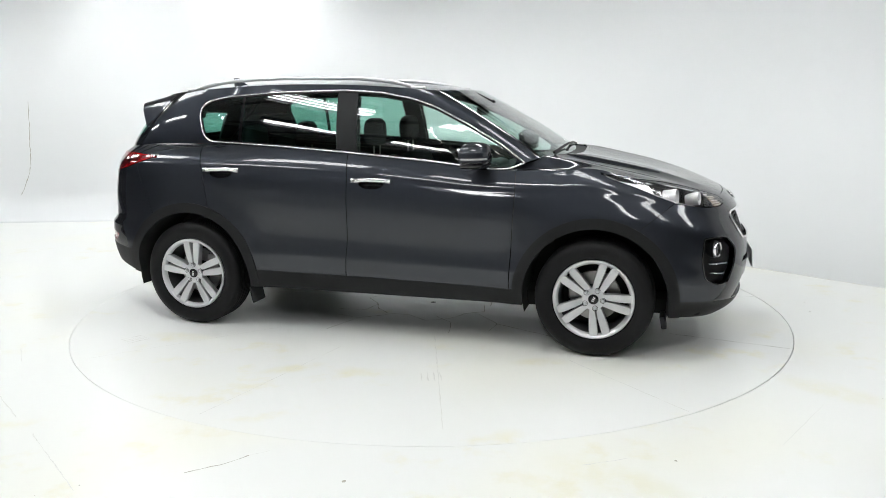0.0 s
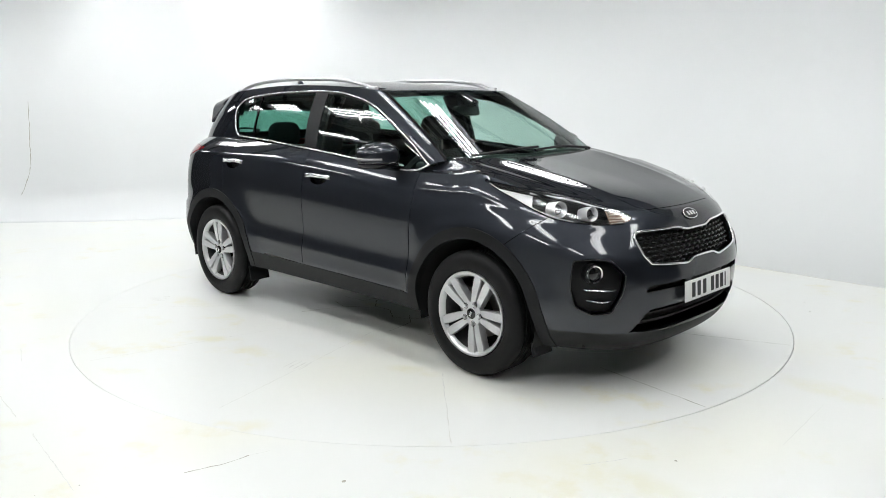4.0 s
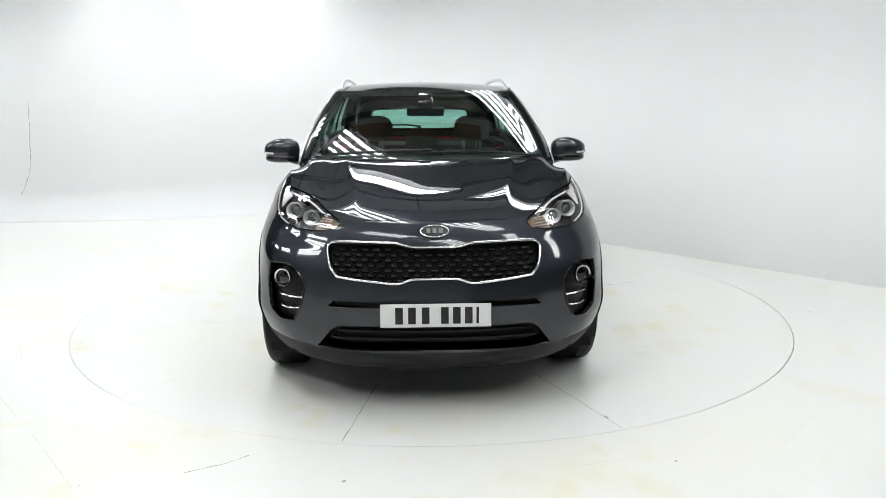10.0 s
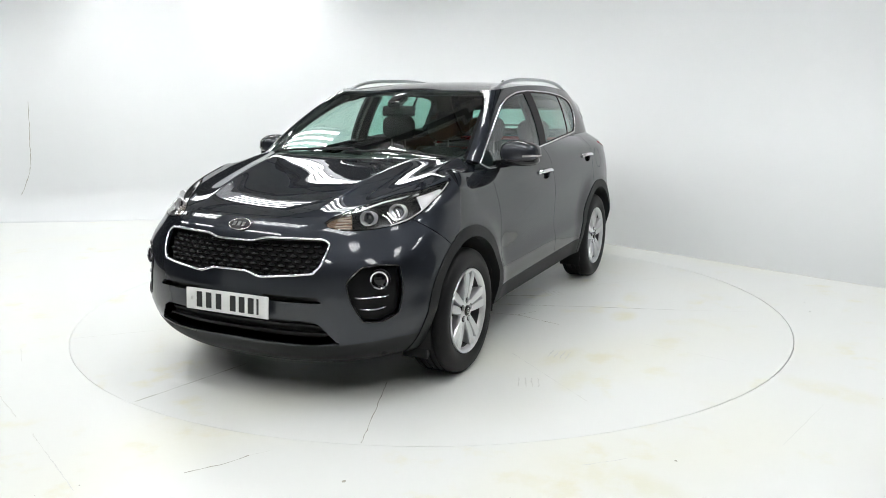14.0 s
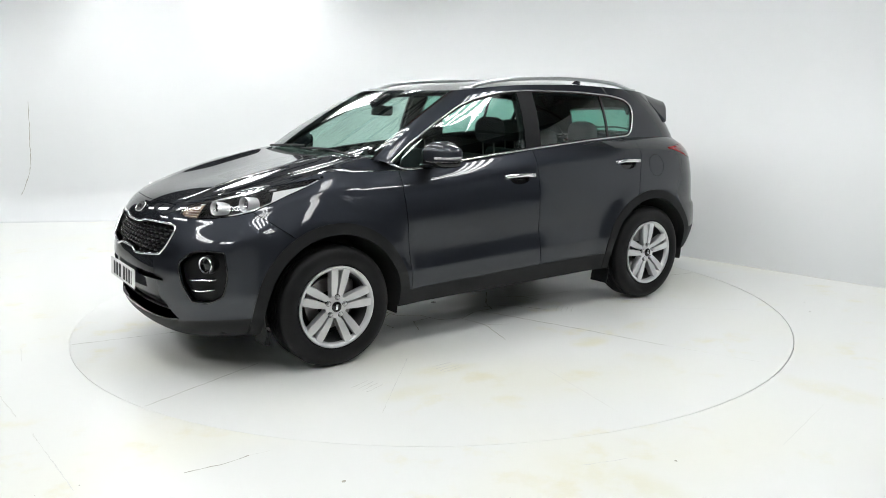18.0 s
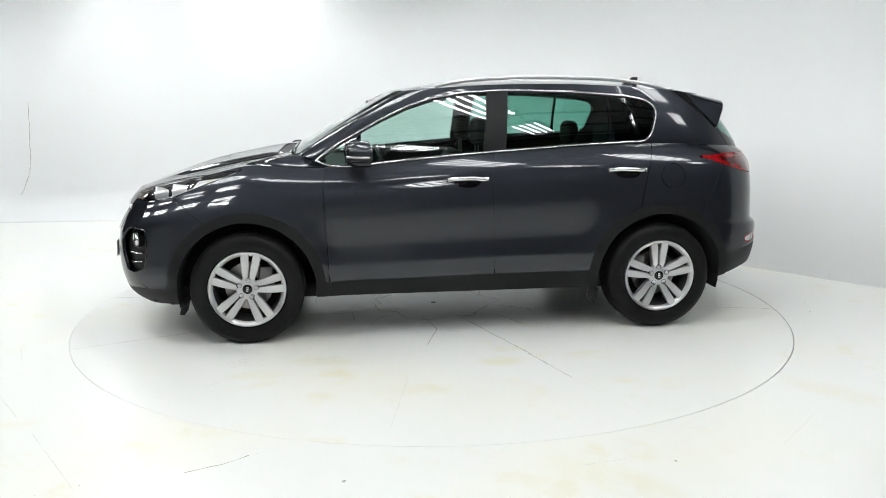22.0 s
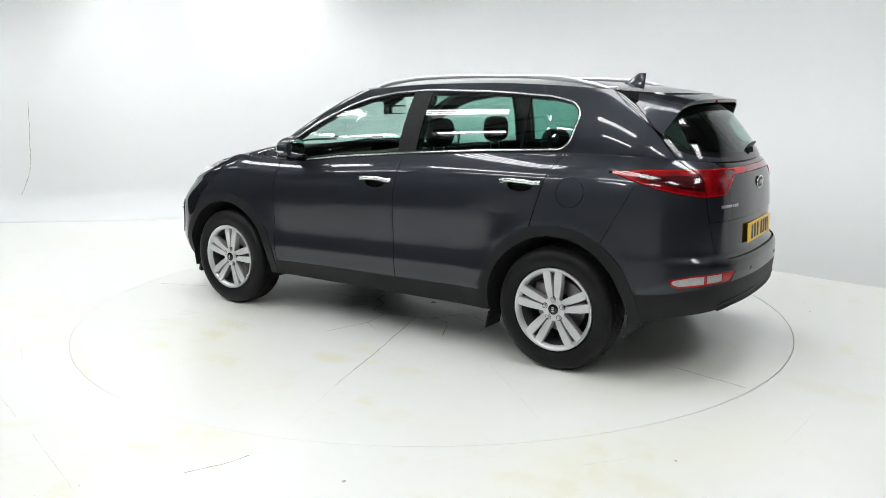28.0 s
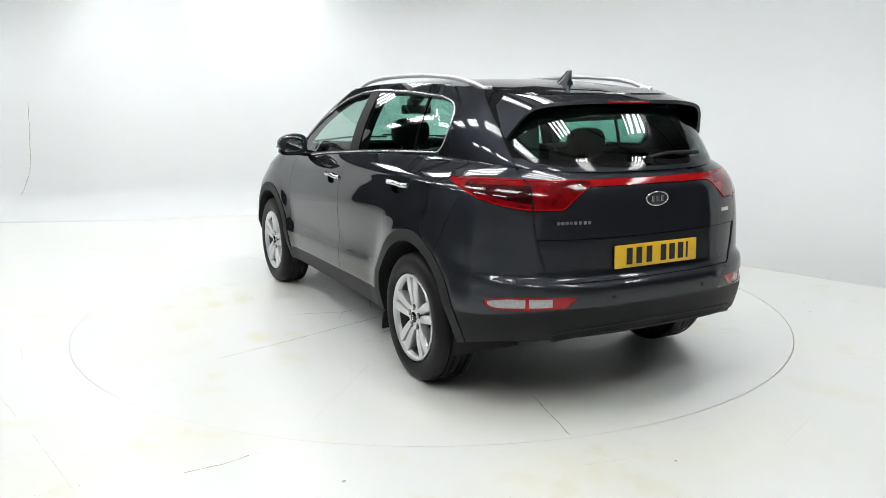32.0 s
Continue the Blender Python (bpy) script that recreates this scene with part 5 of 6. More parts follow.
    for th, z in ((31.5, 0.950), (35, 0.969), (39, 0.989), (44, 1.006), (50, 1.021), (56, 1.033)):
        p, n = on_head(th, z)
        pts.append(flip(p - n * 0.012, s))
        nn.append(flip(n, s))
    R = relax(pts, 24, False, 3)
    part("lamp_brow", sweep(R, [(0.0065 * u, 0.005 * w) for u, w in OVAL], relax(nn, 24, False, 3)), M["brightring"], hl, "bright brow along the top of the lamp", smooth=60)
    side_r = (th_f(X, Y) > 55.0 * 0.018) & (f_head(X, Y, Z) < -0.012)
    side_b = (th_f(BX, BY) > 55.0 * 0.018) & (f_head(BX, BY, BZ) < -0.012)
    panel("side_reflector", [(low, low.pick(head & side_r)), (bon, bon.pick(b_headlens & side_b))], M["lampback"], hl, "bright side reflector of the lamp", mirror=mir, push=-0.022, fold=0.006)
    # a thin bright strip stands for the reflection along the lower lens edge
    pts, nn = [], []
    for th, z in ((71, 1.068), (66, 1.035), (60.2, 1.000), (54.3, 0.957), (48.8, 0.917), (43.4, 0.901)):
        p, n = on_head(th, z)
        pts.append(flip(p - n * 0.004, s))
        nn.append(flip(n, s))
    R = relax(pts, 30, False, 3)
    part("edge_glint", sweep(R, [(0.0035 * u, 0.003 * w) for u, w in OVAL], relax(nn, 30, False, 3)), M["brightring"], hl, "bright strip for the glint on the lamp's lower lens edge", smooth=60)
    for k in range(5):
        z = 0.893 + 0.0115 * k
        p, n = on_head(28.2 + 0.25 * k, z)
        q, _ = on_head(32.6, z + 0.004)
        part("indicator_rib", sweep([flip(p - n * 0.010, s), flip(q - n * 0.010, s)], [(0.0034 * u, 0.005 * w) for u, w in OVAL], [flip(n, s)] * 2), M["tipribs"], hl)
    # tail lamps and rear reflectors
    outer = tail & ~hatch & ~hatch_gap
    innr = tail & hatch & ~hatch_gap
    tl = panel("tail_lamp", [(low, low.pick(outer & (f_tail(X, Y, Z) > -0.008)))], M["red"], SIDE[s][2], "red tail lamp", mirror=mir, push=0.003, fold=0.02)
    panel("lamp_inner", [(low, low.pick(outer & (f_tail(X, Y, Z) < -0.008) & (f_tail(X, Y, Z) > -0.030)))], M["darkred"], tl, "dark red inner part of the lamp", mirror=mir, push=0.001, fold=0.02)
    panel("lamp_core", [(low, low.pick(outer & (f_tail(X, Y, Z) < -0.030)))], M["deepred"], tl, "smoked core of the lamp", mirror=mir, push=0.0, fold=0.02)
    rr = panel("bumper_lamp", [(low, low.pick(refl & ((f_refl(X, Y, Z) > -0.009) | (th_r(X, Y) < 28.8 * 0.018) | (np.abs(th_r(X, Y) - 34.4 * 0.018) < 0.4 * 0.018))))], M["red"], bumper_r, "red bumper reflector", mirror=mir, push=-0.004, fold=0.01)
    for a, b in ((28.8, 34.0), (34.8, 90.0)):
        panel("reversing_lens", [(low, low.pick(refl & (f_refl(X, Y, Z) <= -0.009) & (th_r(X, Y) >= a * 0.018) & (th_r(X, Y) < b * 0.018)))], M["clearlamp"], rr, "clear ribbed reversing lamp", mirror=mir, push=-0.007, fold=0.01)
innr = tail & hatch & ~hatch_gap
gl = panel("gate_lamp", [(low, low.pick(innr & (f_tail(X, Y, Z) > -0.008)))], M["red"], gate, "red light strip across the tailgate", mirror=2, push=0.004, fold=0.02)
for mir in (0, 1):
    panel("lamp_inner", [(low, low.pick(innr & (f_tail(X, Y, Z) < -0.008) & (th_r(X, Y) > 19 * 0.018)))], M["darkred"], gl, "dark red inner part of the lamp", mirror=mir, push=0.001, fold=0.02)
panel("strip_core", [(low, low.pick(innr & (f_tail(X, Y, Z) < -0.008) & (th_r(X, Y) <= 19 * 0.018)))], M["red"], gl, mirror=2, push=0.004, fold=0.02)
# moulded ridge and lower edge of the black valance
for z0, rad, lab in ((0.458, 0.008, "moulded ridge of the black valance"), (0.425, 0.010, "rolled lower edge of the valance")):
    pts, nn = [], []
    for th in np.linspace(-29, 29, 61):
        p, n = on_tail(abs(th), z0 - (0.03 * (abs(th) / 29) ** 4 if z0 > 0.35 else 0))
        sg = 1 if th >= 0 else -1
        pts.append(flip(p + n * 0.001, sg))
        nn.append(flip(n, sg))
    part("valance_ridge", sweep(relax(pts, 61, False, 3), [(rad * u, 0.006 * w) for u, w in OVAL], relax(nn, 61, False, 3)), M["plastic"], bumper_r, lab, smooth=60)


# ---- plates and badges ----
def number_plate(parent, x, z, lean, sgn, material, label):
    m = Matrix.Translation((x, 0, z)) @ Matrix.Rotation(radians(lean), 4, "Y")
    bm = box((0.006, 0.52, 0.111), (0, 0, 0), 0.0025, 2)
    bmesh.ops.transform(bm, matrix=m, verts=bm.verts[:])
    p = part("number_plate", bm, M[material], parent, label)
    ys = [-0.172, -0.112, -0.048, 0.042, 0.098, 0.154, 0.196]
    for i, y in enumerate(ys):
        bm = box((0.002, 0.036 if i < 6 else 0.012, 0.079), (sgn * 0.0035, -sgn * 0 + (y if sgn > 0 else -y), 0), 0.0006, 1)
        bmesh.ops.transform(bm, matrix=m, verts=bm.verts[:])
        part("plate_bar", bm, M["ink"], p, "black bar")
    for y in (-0.228, 0.228):
        bm = lathe([(0.0, sgn * 0.006), (0.006, sgn * 0.005), (0.007, sgn * 0.002), (0.0, sgn * 0.002)], seg=14, axis="x", at=(0, y, 0))
        bmesh.ops.transform(bm, matrix=m, verts=bm.verts[:])
        part("screw_cap", bm, M[material], p)


number_plate(bumper_f, 2.258, 0.516, -4, 1, "white", "white front number plate with black bars")
number_plate(gate, -2.1985, 0.772, 2, -1, "yellow", "yellow rear number plate with black bars")


def badge(parent, x, z, lean, sgn):
    m = Matrix.Translation((x, 0, z)) @ Matrix.Rotation(radians(lean), 4, "Y")
    ring = [(0, 0.067 * math.cos(a), 0.033 * math.sin(a)) for a in np.linspace(0, 2 * math.pi, 41)[:-1]]
    bm = sweep(ring, [(0.004 * u, 0.004 * w) for u, w in OVAL], [(sgn, 0, 0)] * 40, closed=True)
    bmesh.ops.transform(bm, matrix=m, verts=bm.verts[:])
    b = part("badge", bm, M["chrome"], parent, "oval chrome badge", smooth=60)
    bm = lathe([(0.0, sgn * 0.003), (0.061, sgn * 0.002), (0.061, -sgn * 0.004), (0.0, -sgn * 0.004)], seg=40, axis="x")
    bmesh.ops.transform(bm, matrix=m @ Matrix.Diagonal((1, 1, 0.49, 1)), verts=bm.verts[:])
    part("badge_plate", bm, M["ink"], b)
    for y in (-0.029, 0.0, 0.029):
        bm = box((0.003, 0.019, 0.026), (sgn * 0.005, y, 0), 0.001, 1)
        bmesh.ops.transform(bm, matrix=m, verts=bm.verts[:])
        part("badge_bar", bm, M["chrome"], b)


p, n = on_nose(0.0, 0.894)
badge(bumper_f, float(p[0]) + 0.004, 0.894, -math.degrees(math.atan2(n[2], n[0])), 1)
p, n = on_tail(0.0, 1.037)
badge(gate, float(p[0]) - 0.004, 1.037, 0, -1)
for k in range(8):
    p, n = on_tail(27.6 - 1.05 * k, 0.945)
    bm = box((0.003, 0.015, 0.015), bevel=0.0006, seg=1, m=Vector(n).to_track_quat("X", "Z").to_matrix().to_4x4())
    bmesh.ops.translate(bm, verts=bm.verts[:], vec=Vector(p + n * 0.001))
    part("script_bar", bm, M["satin"], gate, "small chrome bar")
for s in (1, -1):
    p, n = on_tail(14.0, 0.590)
    bm = lathe([(0.0, 0.002), (0.010, 0.0015), (0.011, -0.004), (0.0, -0.004)], seg=16, axis="x")
    bmesh.ops.transform(bm, matrix=Matrix.Translation(flip(p + n * 0.001, s)) @ Vector(flip(n, s)).to_track_quat("X", "Z").to_matrix().to_4x4(), verts=bm.verts[:])
    part("parking_sensor", bm, M["gloss"], bumper_r, "small round parking sensor")
p, n = on_tail(27.0, 0.945)
bm = box((0.003, 0.075, 0.018), bevel=0.0006, seg=1, m=Vector(flip(n, -1)).to_track_quat("X", "Z").to_matrix().to_4x4())
bmesh.ops.translate(bm, verts=bm.verts[:], vec=Vector(flip(p + n * 0.001, -1)))
part("small_badge", bm, M["satin"], gate, "small silver badge")


# ---- mirrors, handles, rails, fin, spoiler, wipers ----
def blob(size, e=2.6, seg=28, rings=18):
    bm = bmesh.new()
    bmesh.ops.create_uvsphere(bm, u_segments=seg, v_segments=rings, radius=1.0)
    for v in bm.verts:
        k = sum(abs(q) ** e for q in v.co) ** (1 / e)
        v.co = Vector([q / k * d for q, d in zip(v.co, size)])
    return bm


def door_mirror(s):
    fd = SIDE[s][0]
    bm = blob((0.100, 0.116, 0.077), 2.7)
    for v in bm.verts:
        if v.co.x < -0.035:
            v.co.x = -0.035 - 0.15 * (abs(v.co.x) - 0.035)
        v.co.x -= 0.05 * (v.co.y * s / 0.1) * 0.45
        v.co.z *= 1 - 0.22 * max(0, v.co.y * s / 0.1)
    bmesh.ops.translate(bm, verts=bm.verts[:], vec=(0.612, s * 0.938, 1.182))
    mb = part("door_mirror", bm, M["paint"], fd, "door mirror with a body-coloured cap", smooth=60)
    bm = blob((0.004, 0.083, 0.056), 3.0)
    bmesh.ops.translate(bm, verts=bm.verts[:], vec=(0.558, s * 0.955, 1.184))
    part("mirror_glass", bm, M["mirror"], mb, "silvered mirror glass", smooth=60)
    bm = blob((0.095, 0.112, 0.032), 2.7)
    for v in bm.verts:
        if v.co.x < -0.03:
            v.co.x = -0.03
        v.co.x -= 0.05 * (v.co.y * s / 0.1) * 0.45
    bmesh.ops.translate(bm, verts=bm.verts[:], vec=(0.614, s * 0.936, 1.132))
    part("mirror_base", bm, M["gloss"], mb, "gloss black lower shell", smooth=60)
    pts = [(0.612 + 0.108 * math.cos(a) - 0.0225 * math.sin(a), s * (0.938 + 0.122 * math.sin(a)), 1.165) for a in np.linspace(0.35, 1.75, 14)]
    part("indicator", sweep(pts, [(0.0065 * u, 0.004 * w) for u, w in OVAL], [(math.cos(a), s * math.sin(a), 0) for a in np.linspace(0.35, 1.75, 14)]), M["clearlamp"], mb, "clear indicator strip", smooth=60)
    bm = sweep([(0.645, s * 0.78, 1.105), (0.64, s * 0.84, 1.112), (0.63, s * 0.89, 1.125)], [(0.045 * u, 0.028 * w) for u, w in OVAL], [(0, 0, 1)] * 3)
    part("mirror_foot", bm, M["gloss"], mb, "gloss black mirror foot", smooth=60)


def handle(s, x0, x1, z, door):
    pts, nn = [], []
    for f in np.linspace(0, 1, 13):
        p, n = on_side(x0 + (x1 - x0) * f, z + 0.006 * (f - 0.5) * (-1))
        out = 0.006 + 0.028 * math.sin(math.pi * f) ** 0.35
        pts.append(flip(p + n * out, s))
        nn.append(flip(n, s))
    h = part("door_handle", sweep(relax(pts, 25, False, 2), [(0.0128 * u, 0.009 * w) for u, w in OVAL], relax(nn, 25, False, 2)), M["chrome"], door, "chrome door handle", smooth=60)
    for x in (x0, x1):
        p, n = on_side(x, z)
        bm = box((0.034, 0.014, 0.027), bevel=0.006, seg=2, m=Vector(n).to_track_quat("Y", "Z").to_matrix().to_4x4())
        bmesh.ops.translate(bm, verts=bm.verts[:], vec=Vector(p + n * 0.004))
        bmesh.ops.transform(bm, matrix=Matrix.Diagonal((1, s, 1, 1)), verts=bm.verts[:])
        bmesh.ops.recalc_face_normals(bm, faces=bm.faces[:])
        part("handle_foot", bm, M["chrome"], h)


def roof_rail(s):
    pts = []
    for f in np.linspace(0, 1, 40):
        x = 0.20 - 1.70 * f
        y = min(ROOF_Y(x), 0.60) - 0.022
        lift = 0.048 * min(1, (1 - abs(2 * f - 1) ** 5) * 1.0) - 0.006
        pts.append((x, s * y, ROOF_Z(x) + lift))
    r = part("roof_rail", sweep(pts, [(0.013 * u, 0.014 * w) for u, w in OVAL], [(0, s * 0.2, 1)] * 40), M["satin"], CAR, "satin aluminium roof rail", smooth=60)
    for x in (0.17, -1.47):
        part("rail_foot", box((0.10, 0.032, 0.03), (x, s * (ROOF_Y(x) - 0.03), ROOF_Z(x) + 0.002), 0.010, 3), M["satin"], r)


for s in (1, -1):
    door_mirror(s)
    handle(s, 0.062, -0.168, 1.006, SIDE[s][0])
    handle(s, -0.985, -1.212, 1.050, SIDE[s][1])
    roof_rail(s)

# aerial fin
bm = bmesh.new()
rows = []
for f, hw in ((0.0, 0.032), (0.15, 0.030), (0.45, 0.017), (0.8, 0.008), (1.0, 0.003)):
    z = ROOF_C(-1.40) - 0.012 + 0.078 * f
    xa, xb = -1.300 - 0.135 * f ** 0.75, -1.475 - 0.005 * f
    rows.append([bm.verts.new(v) for v in ((xa, 0, z), ((xa + xb) / 2, hw, z), (xb + 0.01, hw * 0.7, z), (xb, 0, z), (xb + 0.01, -hw * 0.7, z), ((xa + xb) / 2, -hw, z))])
for a, b in zip(rows, rows[1:]):
    for j in range(6):
        bm.faces.new((a[j], a[(j + 1) % 6], b[(j + 1) % 6], b[j]))
bm.faces.new(rows[-1])
bmesh.ops.recalc_face_normals(bm, faces=bm.faces[:])
part("aerial_fin", bm, M["paint"], CAR, "dark shark-fin aerial", smooth=50)


def spoiler():
    """A blade over the rear window whose ends turn down beside the glass."""
    ka = [0, 0.5, 0.75, 0.88, 0.96, 1.0]
    te = [curve1(ka, v) for v in ([-1.955, -1.942, -1.915, -1.895, -1.872, -1.815], [0, 0.30, 0.45, 0.530, 0.578, 0.632], [1.506, 1.501, 1.490, 1.472, 1.425, 1.322])]
    le = [curve1(ka, v) for v in ([-1.555, -1.555, -1.562, -1.585, -1.66, -1.79], [0, 0.30, 0.45, 0.532, 0.592, 0.636], [1.580, 1.572, 1.558, 1.535, 1.468, 1.340])]
    bm = bmesh.new()
    rows = []
    n = 48
    for i in range(n + 1):
        q = 2 * i / n - 1
        a, sg = abs(q), (1 if q >= 0 else -1)
        A, B = Vector([f(a) for f in le]), Vector([f(a) for f in te])
        down = Vector((0.25, -0.4 * max(0, a - 0.8) / 0.2, -1 + 0.75 * max(0, a - 0.8) / 0.2)).normalized()
        up, lowr = [], []
        for k in range(9):
            f = k / 8
            p = A.lerp(B, f) - down * (0.010 * math.sin(math.pi * f) * (1 - a))
            if a < 0.88:
                xr = p.x
                zr = ROOF_Z(xr) + (ROOF_C(xr) - ROOF_Z(xr)) * (1 - min(1, p.y / max(ROOF_Y(xr), 0.3)) ** 2.2) + 0.004
                p.z = zr * (1 - f) ** 2 + p.z * (1 - (1 - f) ** 2)
            up.append(p)
            lowr.append(p + down * (0.014 + 0.005 * f))
        pts = up + lowr[::-1]
        rows.append([bm.verts.new((p.x, sg * p.y, p.z)) for p in pts])
    k = len(rows[0])
    for a, b in zip(rows, rows[1:]):
        for j in range(k):
            bm.faces.new((a[j], a[(j + 1) % k], b[(j + 1) % k], b[j]))
    bm.faces.new(rows[0])
    bm.faces.new(rows[-1])
    bmesh.ops.recalc_face_normals(bm, faces=bm.faces[:])
    sp = part("roof_spoiler", bm, M["paint"], gate, "body-coloured roof spoiler", smooth=40)
    part("brake_light", box((0.006, 0.26, 0.013), (-1.951, 0, 1.491), 0.002, 1), M["red"], sp, "high red brake light")


spoiler()


def on_glass(y, z, front=True):
    A, Bn = np.array(gla.P), np.array(gla.N)
    d = (A[:, 1] - abs(y)) ** 2 + (A[:, 2] - z) ** 2 + np.where((A[:, 0] > 0.1) if front else (A[:, 0] < -1.5), 0, 1e6)
    i = int(np.argmin(d))
    n = Bn[i] / np.linalg.norm(Bn[i])
    s = 1 if y >= 0 else -1
    return np.array((A[i][0], y, A[i][2])), np.array((n[0], s * n[1], n[2]))


def wiper(pts, parent, label):
    P = relax([p + n * o for (p, n), o in pts], 16, False, 2)
    part("wiper", sweep(P, [(0.010 * u, 0.007 * w) for u, w in OVAL], [pts[0][0][1]] * 16), M["plastic"], parent, label, smooth=50)


wiper([(on_glass(0.62, 1.150), 0.02), (on_glass(0.30, 1.180), 0.02), (on_glass(-0.02, 1.172), 0.02)], CAR, "black windscreen wiper")
wiper([(on_glass(0.02, 1.180), 0.03), (on_glass(-0.25, 1.186), 0.02), (on_glass(-0.58, 1.165), 0.02)], CAR, "black windscreen wiper")
wiper([(on_glass(0.01, 1.222, False), 0.012), (on_glass(-0.14, 1.240, False), 0.012), (on_glass(-0.38, 1.232, False), 0.010)], gate, "black rear wiper")
part("wiper_pivot", lathe([(0.0, -0.02), (0.018, -0.02), (0.016, 0.012), (0.0, 0.016)], seg=20, axis="z", at=tuple(on_glass(0.0, 1.225, False)[0] + (-0.012, 0, 0))), M["plastic"], gate)

# ---- underside and cabin ----
part("floor_pan", box((3.5, 1.45, 0.10), (0.2, 0, 0.29), 0.03), M["dark"], CAR, "black underside")
part("engine_bay", box((0.85, 1.1, 0.55), (1.45, 0, 0.58), 0.08), M["dark"], CAR, "dark engine bay")
part("luggage_bay", box((0.75, 1.1, 0.45), (-1.65, 0, 0.60), 0.08), M["dark"], CAR, "dark luggage bay")
for s in (1, -1):
    for xc in (1.335, -1.335):
        V, F = [], []
        for i in range(25):
            a = -0.25 + (math.pi + 0.5) * i / 24
            for y in (0.885, 0.50):
                V.append((xc + 0.425 * math.cos(a), s * y, max(0.25 if xc < 0 and math.cos(a) < 0 else 0.20, 0.345 + 0.425 * math.sin(a))))
        for i in range(24):
            F.append((2 * i, 2 * i + 1, 2 * i + 3, 2 * i + 2))
        V += [(xc - 0.5, s * 0.52, 0.2 if xc > 0 else 0.40), (xc + 0.5, s * 0.52, 0.2 if xc > 0 else 0.40), (xc + 0.5, s * 0.52, 0.85), (xc - 0.5, s * 0.52, 0.85)]
        F.append((50, 51, 52, 53))
        raw("wheel_liner", V, F, M["dark"], CAR, "black wheel arch liner")
    # small flaps ahead of the wheels
    part("mud_flap", box((0.012, 0.16, 0.11), (-0.905, s * 0.82, 0.225), 0.004, 1, Matrix.Rotation(radians(-12), 4, "Y")), M["plastic"], CAR, "black plastic mud flap")
    part("mud_flap", box((0.030, 0.14, 0.075), (1.735, s * 0.79, 0.225), 0.004, 1, Matrix.Rotation(radians(-12), 4, "Y")), M["plastic"], CAR, "black plastic mud flap")
    panel("door_card", [(low, low.pick(f_door))], M["trim"], SIDE[s][0], "dark door lining", mirror=0 if s > 0 else 1, push=-0.06, fold=0)
    panel("door_card", [(low, low.pick(r_door))], M["trim"], SIDE[s][1], "dark door lining", mirror=0 if s > 0 else 1, push=-0.06, fold=0)
panel("load_lining", [(low, low.pick(quarter))], M["trim"], CAR, "dark load space lining", mirror=2, push=-0.06, fold=0)

d = part("dashboard", box((0.42, 1.34, 0.30), (0.80, 0, 0.935), 0.07, 4), M["trim"], CAR, "dark dashboard")
part("instrument_hood", box((0.20, 0.34, 0.08), (0.60, -0.37, 1.075), 0.035, 3), M["trim"], d)
part("centre_screen", box((0.03, 0.24, 0.14), (0.585, 0.0, 1.03), 0.01, 2), M["gloss"], d)
sw = part("steering_wheel", sweep([(0.40 + 0.07 * math.sin(a) * 0.9, -0.37 + 0.182 * math.cos(a), 0.985 + 0.165 * math.sin(a)) for a in np.linspace(0, 2 * math.pi, 37)[:-1]], circle(0.016, 8), [(-0.92, 0, 0.38)] * 36, closed=True), M["trim"], CAR, "black steering wheel", smooth=60)
part("wheel_boss", box((0.06, 0.17, 0.13), (0.42, -0.37, 0.985), 0.025, 3), M["trim"], sw)
for y in (-0.11, 0.11):
    part("wheel_spoke", box((0.02, 0.12, 0.03), (0.41, -0.37 + y, 0.985), 0.008, 2), M["satin"], sw)


def seat(x, y, w, back_top, lean, head_z):
    st = new("seat")
    st.parent = CAR
    part("seat_cushion", box((0.50, w, 0.16), (x + 0.22, y, 0.62), 0.05, 3), M["cloth"], st)
    part("seat_back", box((0.13, w * 0.92, back_top - 0.62), (x - 0.10, y, (0.62 + back_top) / 2), 0.05, 3, Matrix.Rotation(radians(-lean), 4, "Y")), M["cloth"], st)
    if head_z:
        hx = x - 0.10 - math.sin(radians(lean)) * (head_z - (0.62 + back_top) / 2) * 0.9
        bm = blob((0.055, 0.135, 0.095), 3.0)
        bmesh.ops.translate(bm, verts=bm.verts[:], vec=(hx, y, head_z))
        part("headrest", bm, M["cloth"], st, smooth=60)
        for o in (-0.06, 0.06):
            part("headrest_post", lathe([(0.0, -0.09), (0.006, -0.09), (0.006, 0.02), (0.0, 0.02)], seg=8, axis="z", at=(hx + 0.01, y + o, head_z - 0.09)), M["disc"], st)


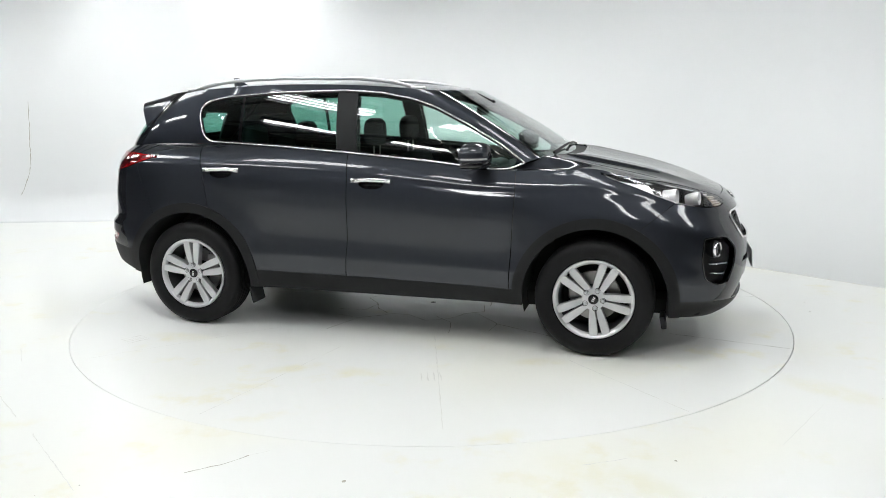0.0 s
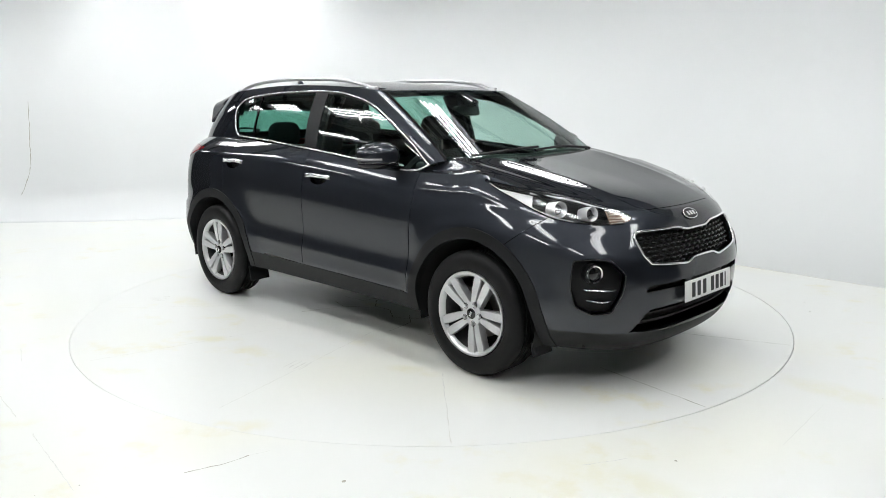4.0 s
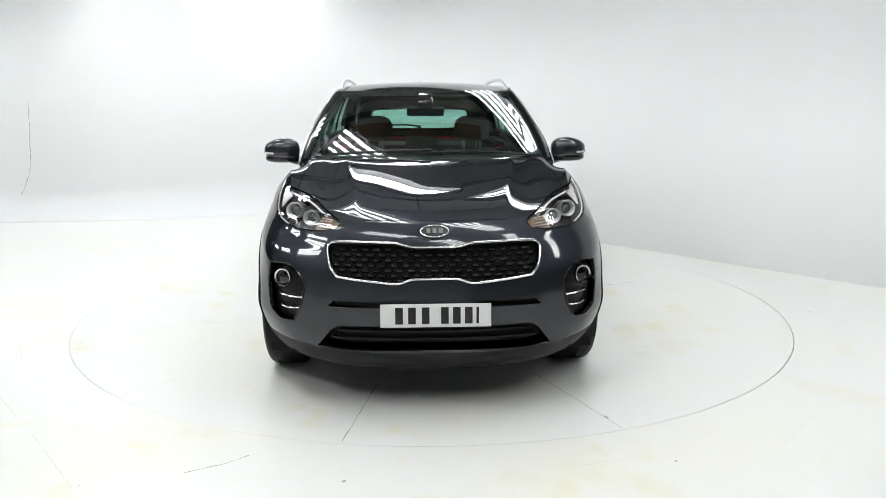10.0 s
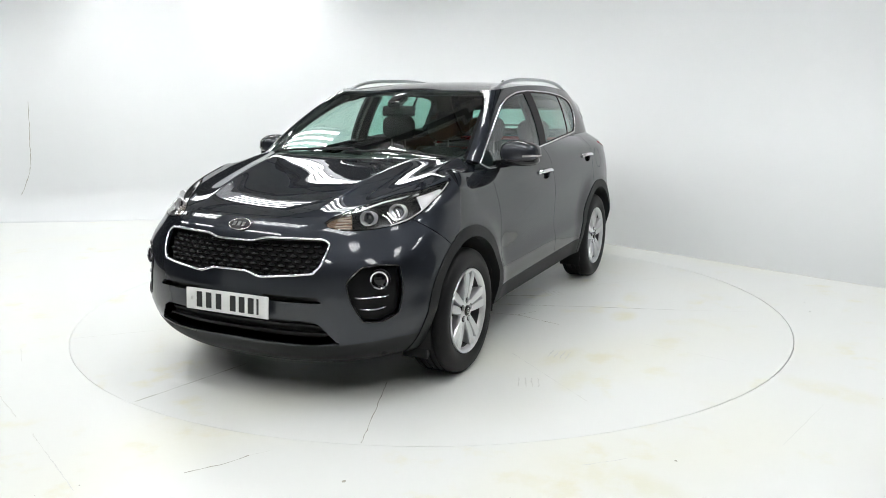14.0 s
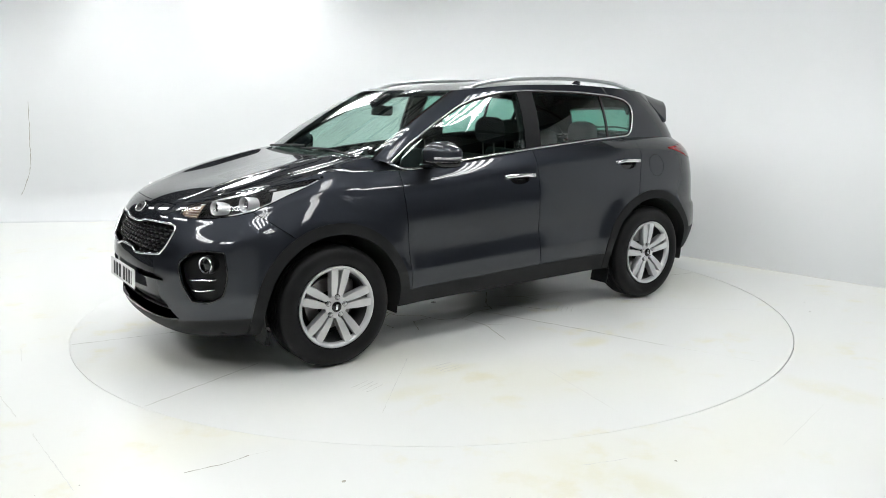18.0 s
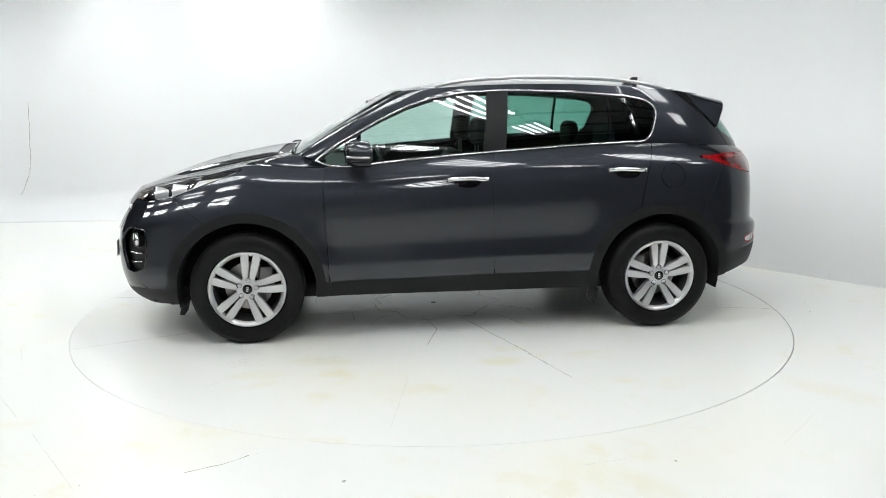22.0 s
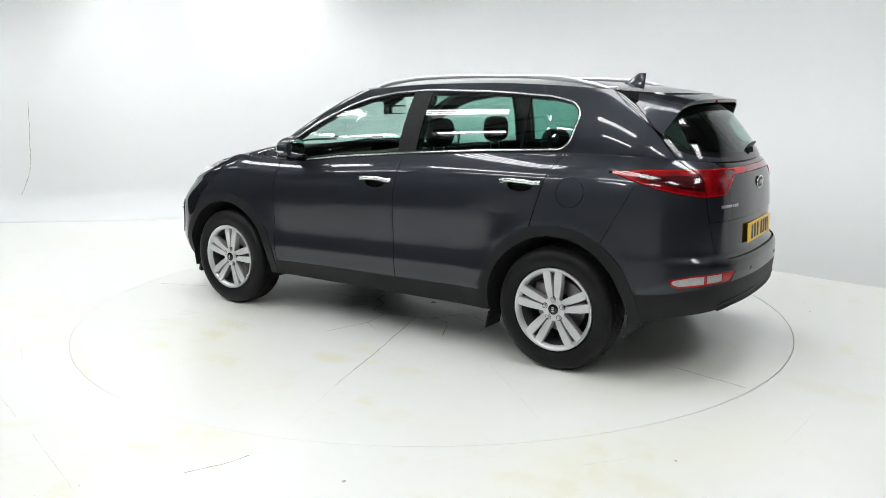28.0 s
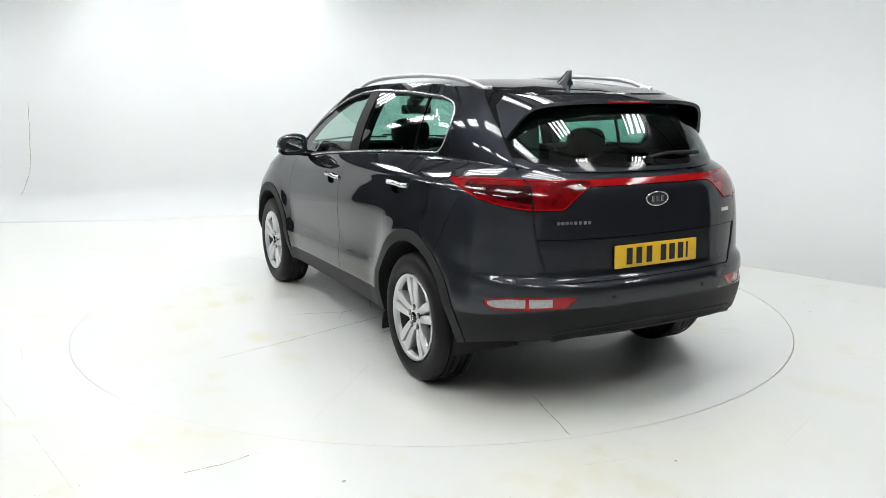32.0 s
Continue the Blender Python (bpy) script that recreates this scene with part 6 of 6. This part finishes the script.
seat(0.02, 0.37, 0.52, 1.13, 20, 1.285)
seat(0.02, -0.37, 0.52, 1.13, 20, 1.285)
seat(-0.86, 0.42, 0.50, 1.10, 22, 1.235)
seat(-0.86, -0.42, 0.50, 1.10, 22, 1.235)
seat(-0.88, 0.0, 0.34, 1.08, 22, 1.155)
for s, mir in ((1, 0), (-1, 1)):
    a_in = (~dlo) & (d_scr >= -0.012) & (GX > -0.05) & (GX < 0.93)
    panel("pillar_lining", [(gla, gla.pick(a_in))], M["trim"], CAR, "dark lining of the windscreen pillar", mirror=mir, push=-0.03, fold=0.02)
    top_in = frame_g & (GZ > 1.40) & (GX < 0.1)
    panel("roof_side_lining", [(gla, gla.pick(top_in))], M["trim"], CAR, "dark lining over the side windows", mirror=mir, push=-0.03, fold=0.03)
    panel("pillar_lining", [(gla, gla.pick(pill))], M["trim"], CAR, "dark lining of the middle pillar", mirror=mir, push=-0.045, fold=0.02)
part("parcel_shelf", box((0.62, 1.20, 0.02), (-1.62, 0, 1.085), 0.006, 1), M["trim"], CAR, "dark parcel shelf")
rv = part("interior_mirror", box((0.03, 0.25, 0.068), (0.46, 0.0, 1.425), 0.014, 3, Matrix.Rotation(radians(-8), 4, "Y")), M["gloss"], CAR, "interior rear-view mirror")
part("mirror_glass", box((0.004, 0.225, 0.050), (0.444, 0.0, 1.423), 0.001, 1, Matrix.Rotation(radians(-8), 4, "Y")), M["mirror"], rv)
part("mirror_stem", box((0.10, 0.03, 0.03), (0.50, 0.0, 1.465), 0.008, 2, Matrix.Rotation(radians(-30), 4, "Y")), M["gloss"], rv)
part("camera_cover", box((0.14, 0.10, 0.05), (0.47, 0.0, 1.495), 0.015, 2, Matrix.Rotation(radians(26), 4, "Y")), M["gloss"], rv)


# ---- what moves ----
def motions():
    steps = [2.0 * i for i in range(17)]
    walk(TT, [(t, Matrix.Rotation(radians(turn_angle(t)), 4, "Z")) for t in steps])
    walk(CAR, [(t, Matrix.Rotation(radians(turn_angle(t)), 4, "Z") @ Matrix.Translation((*CAR_OFF, 0))) for t in steps])


motions()
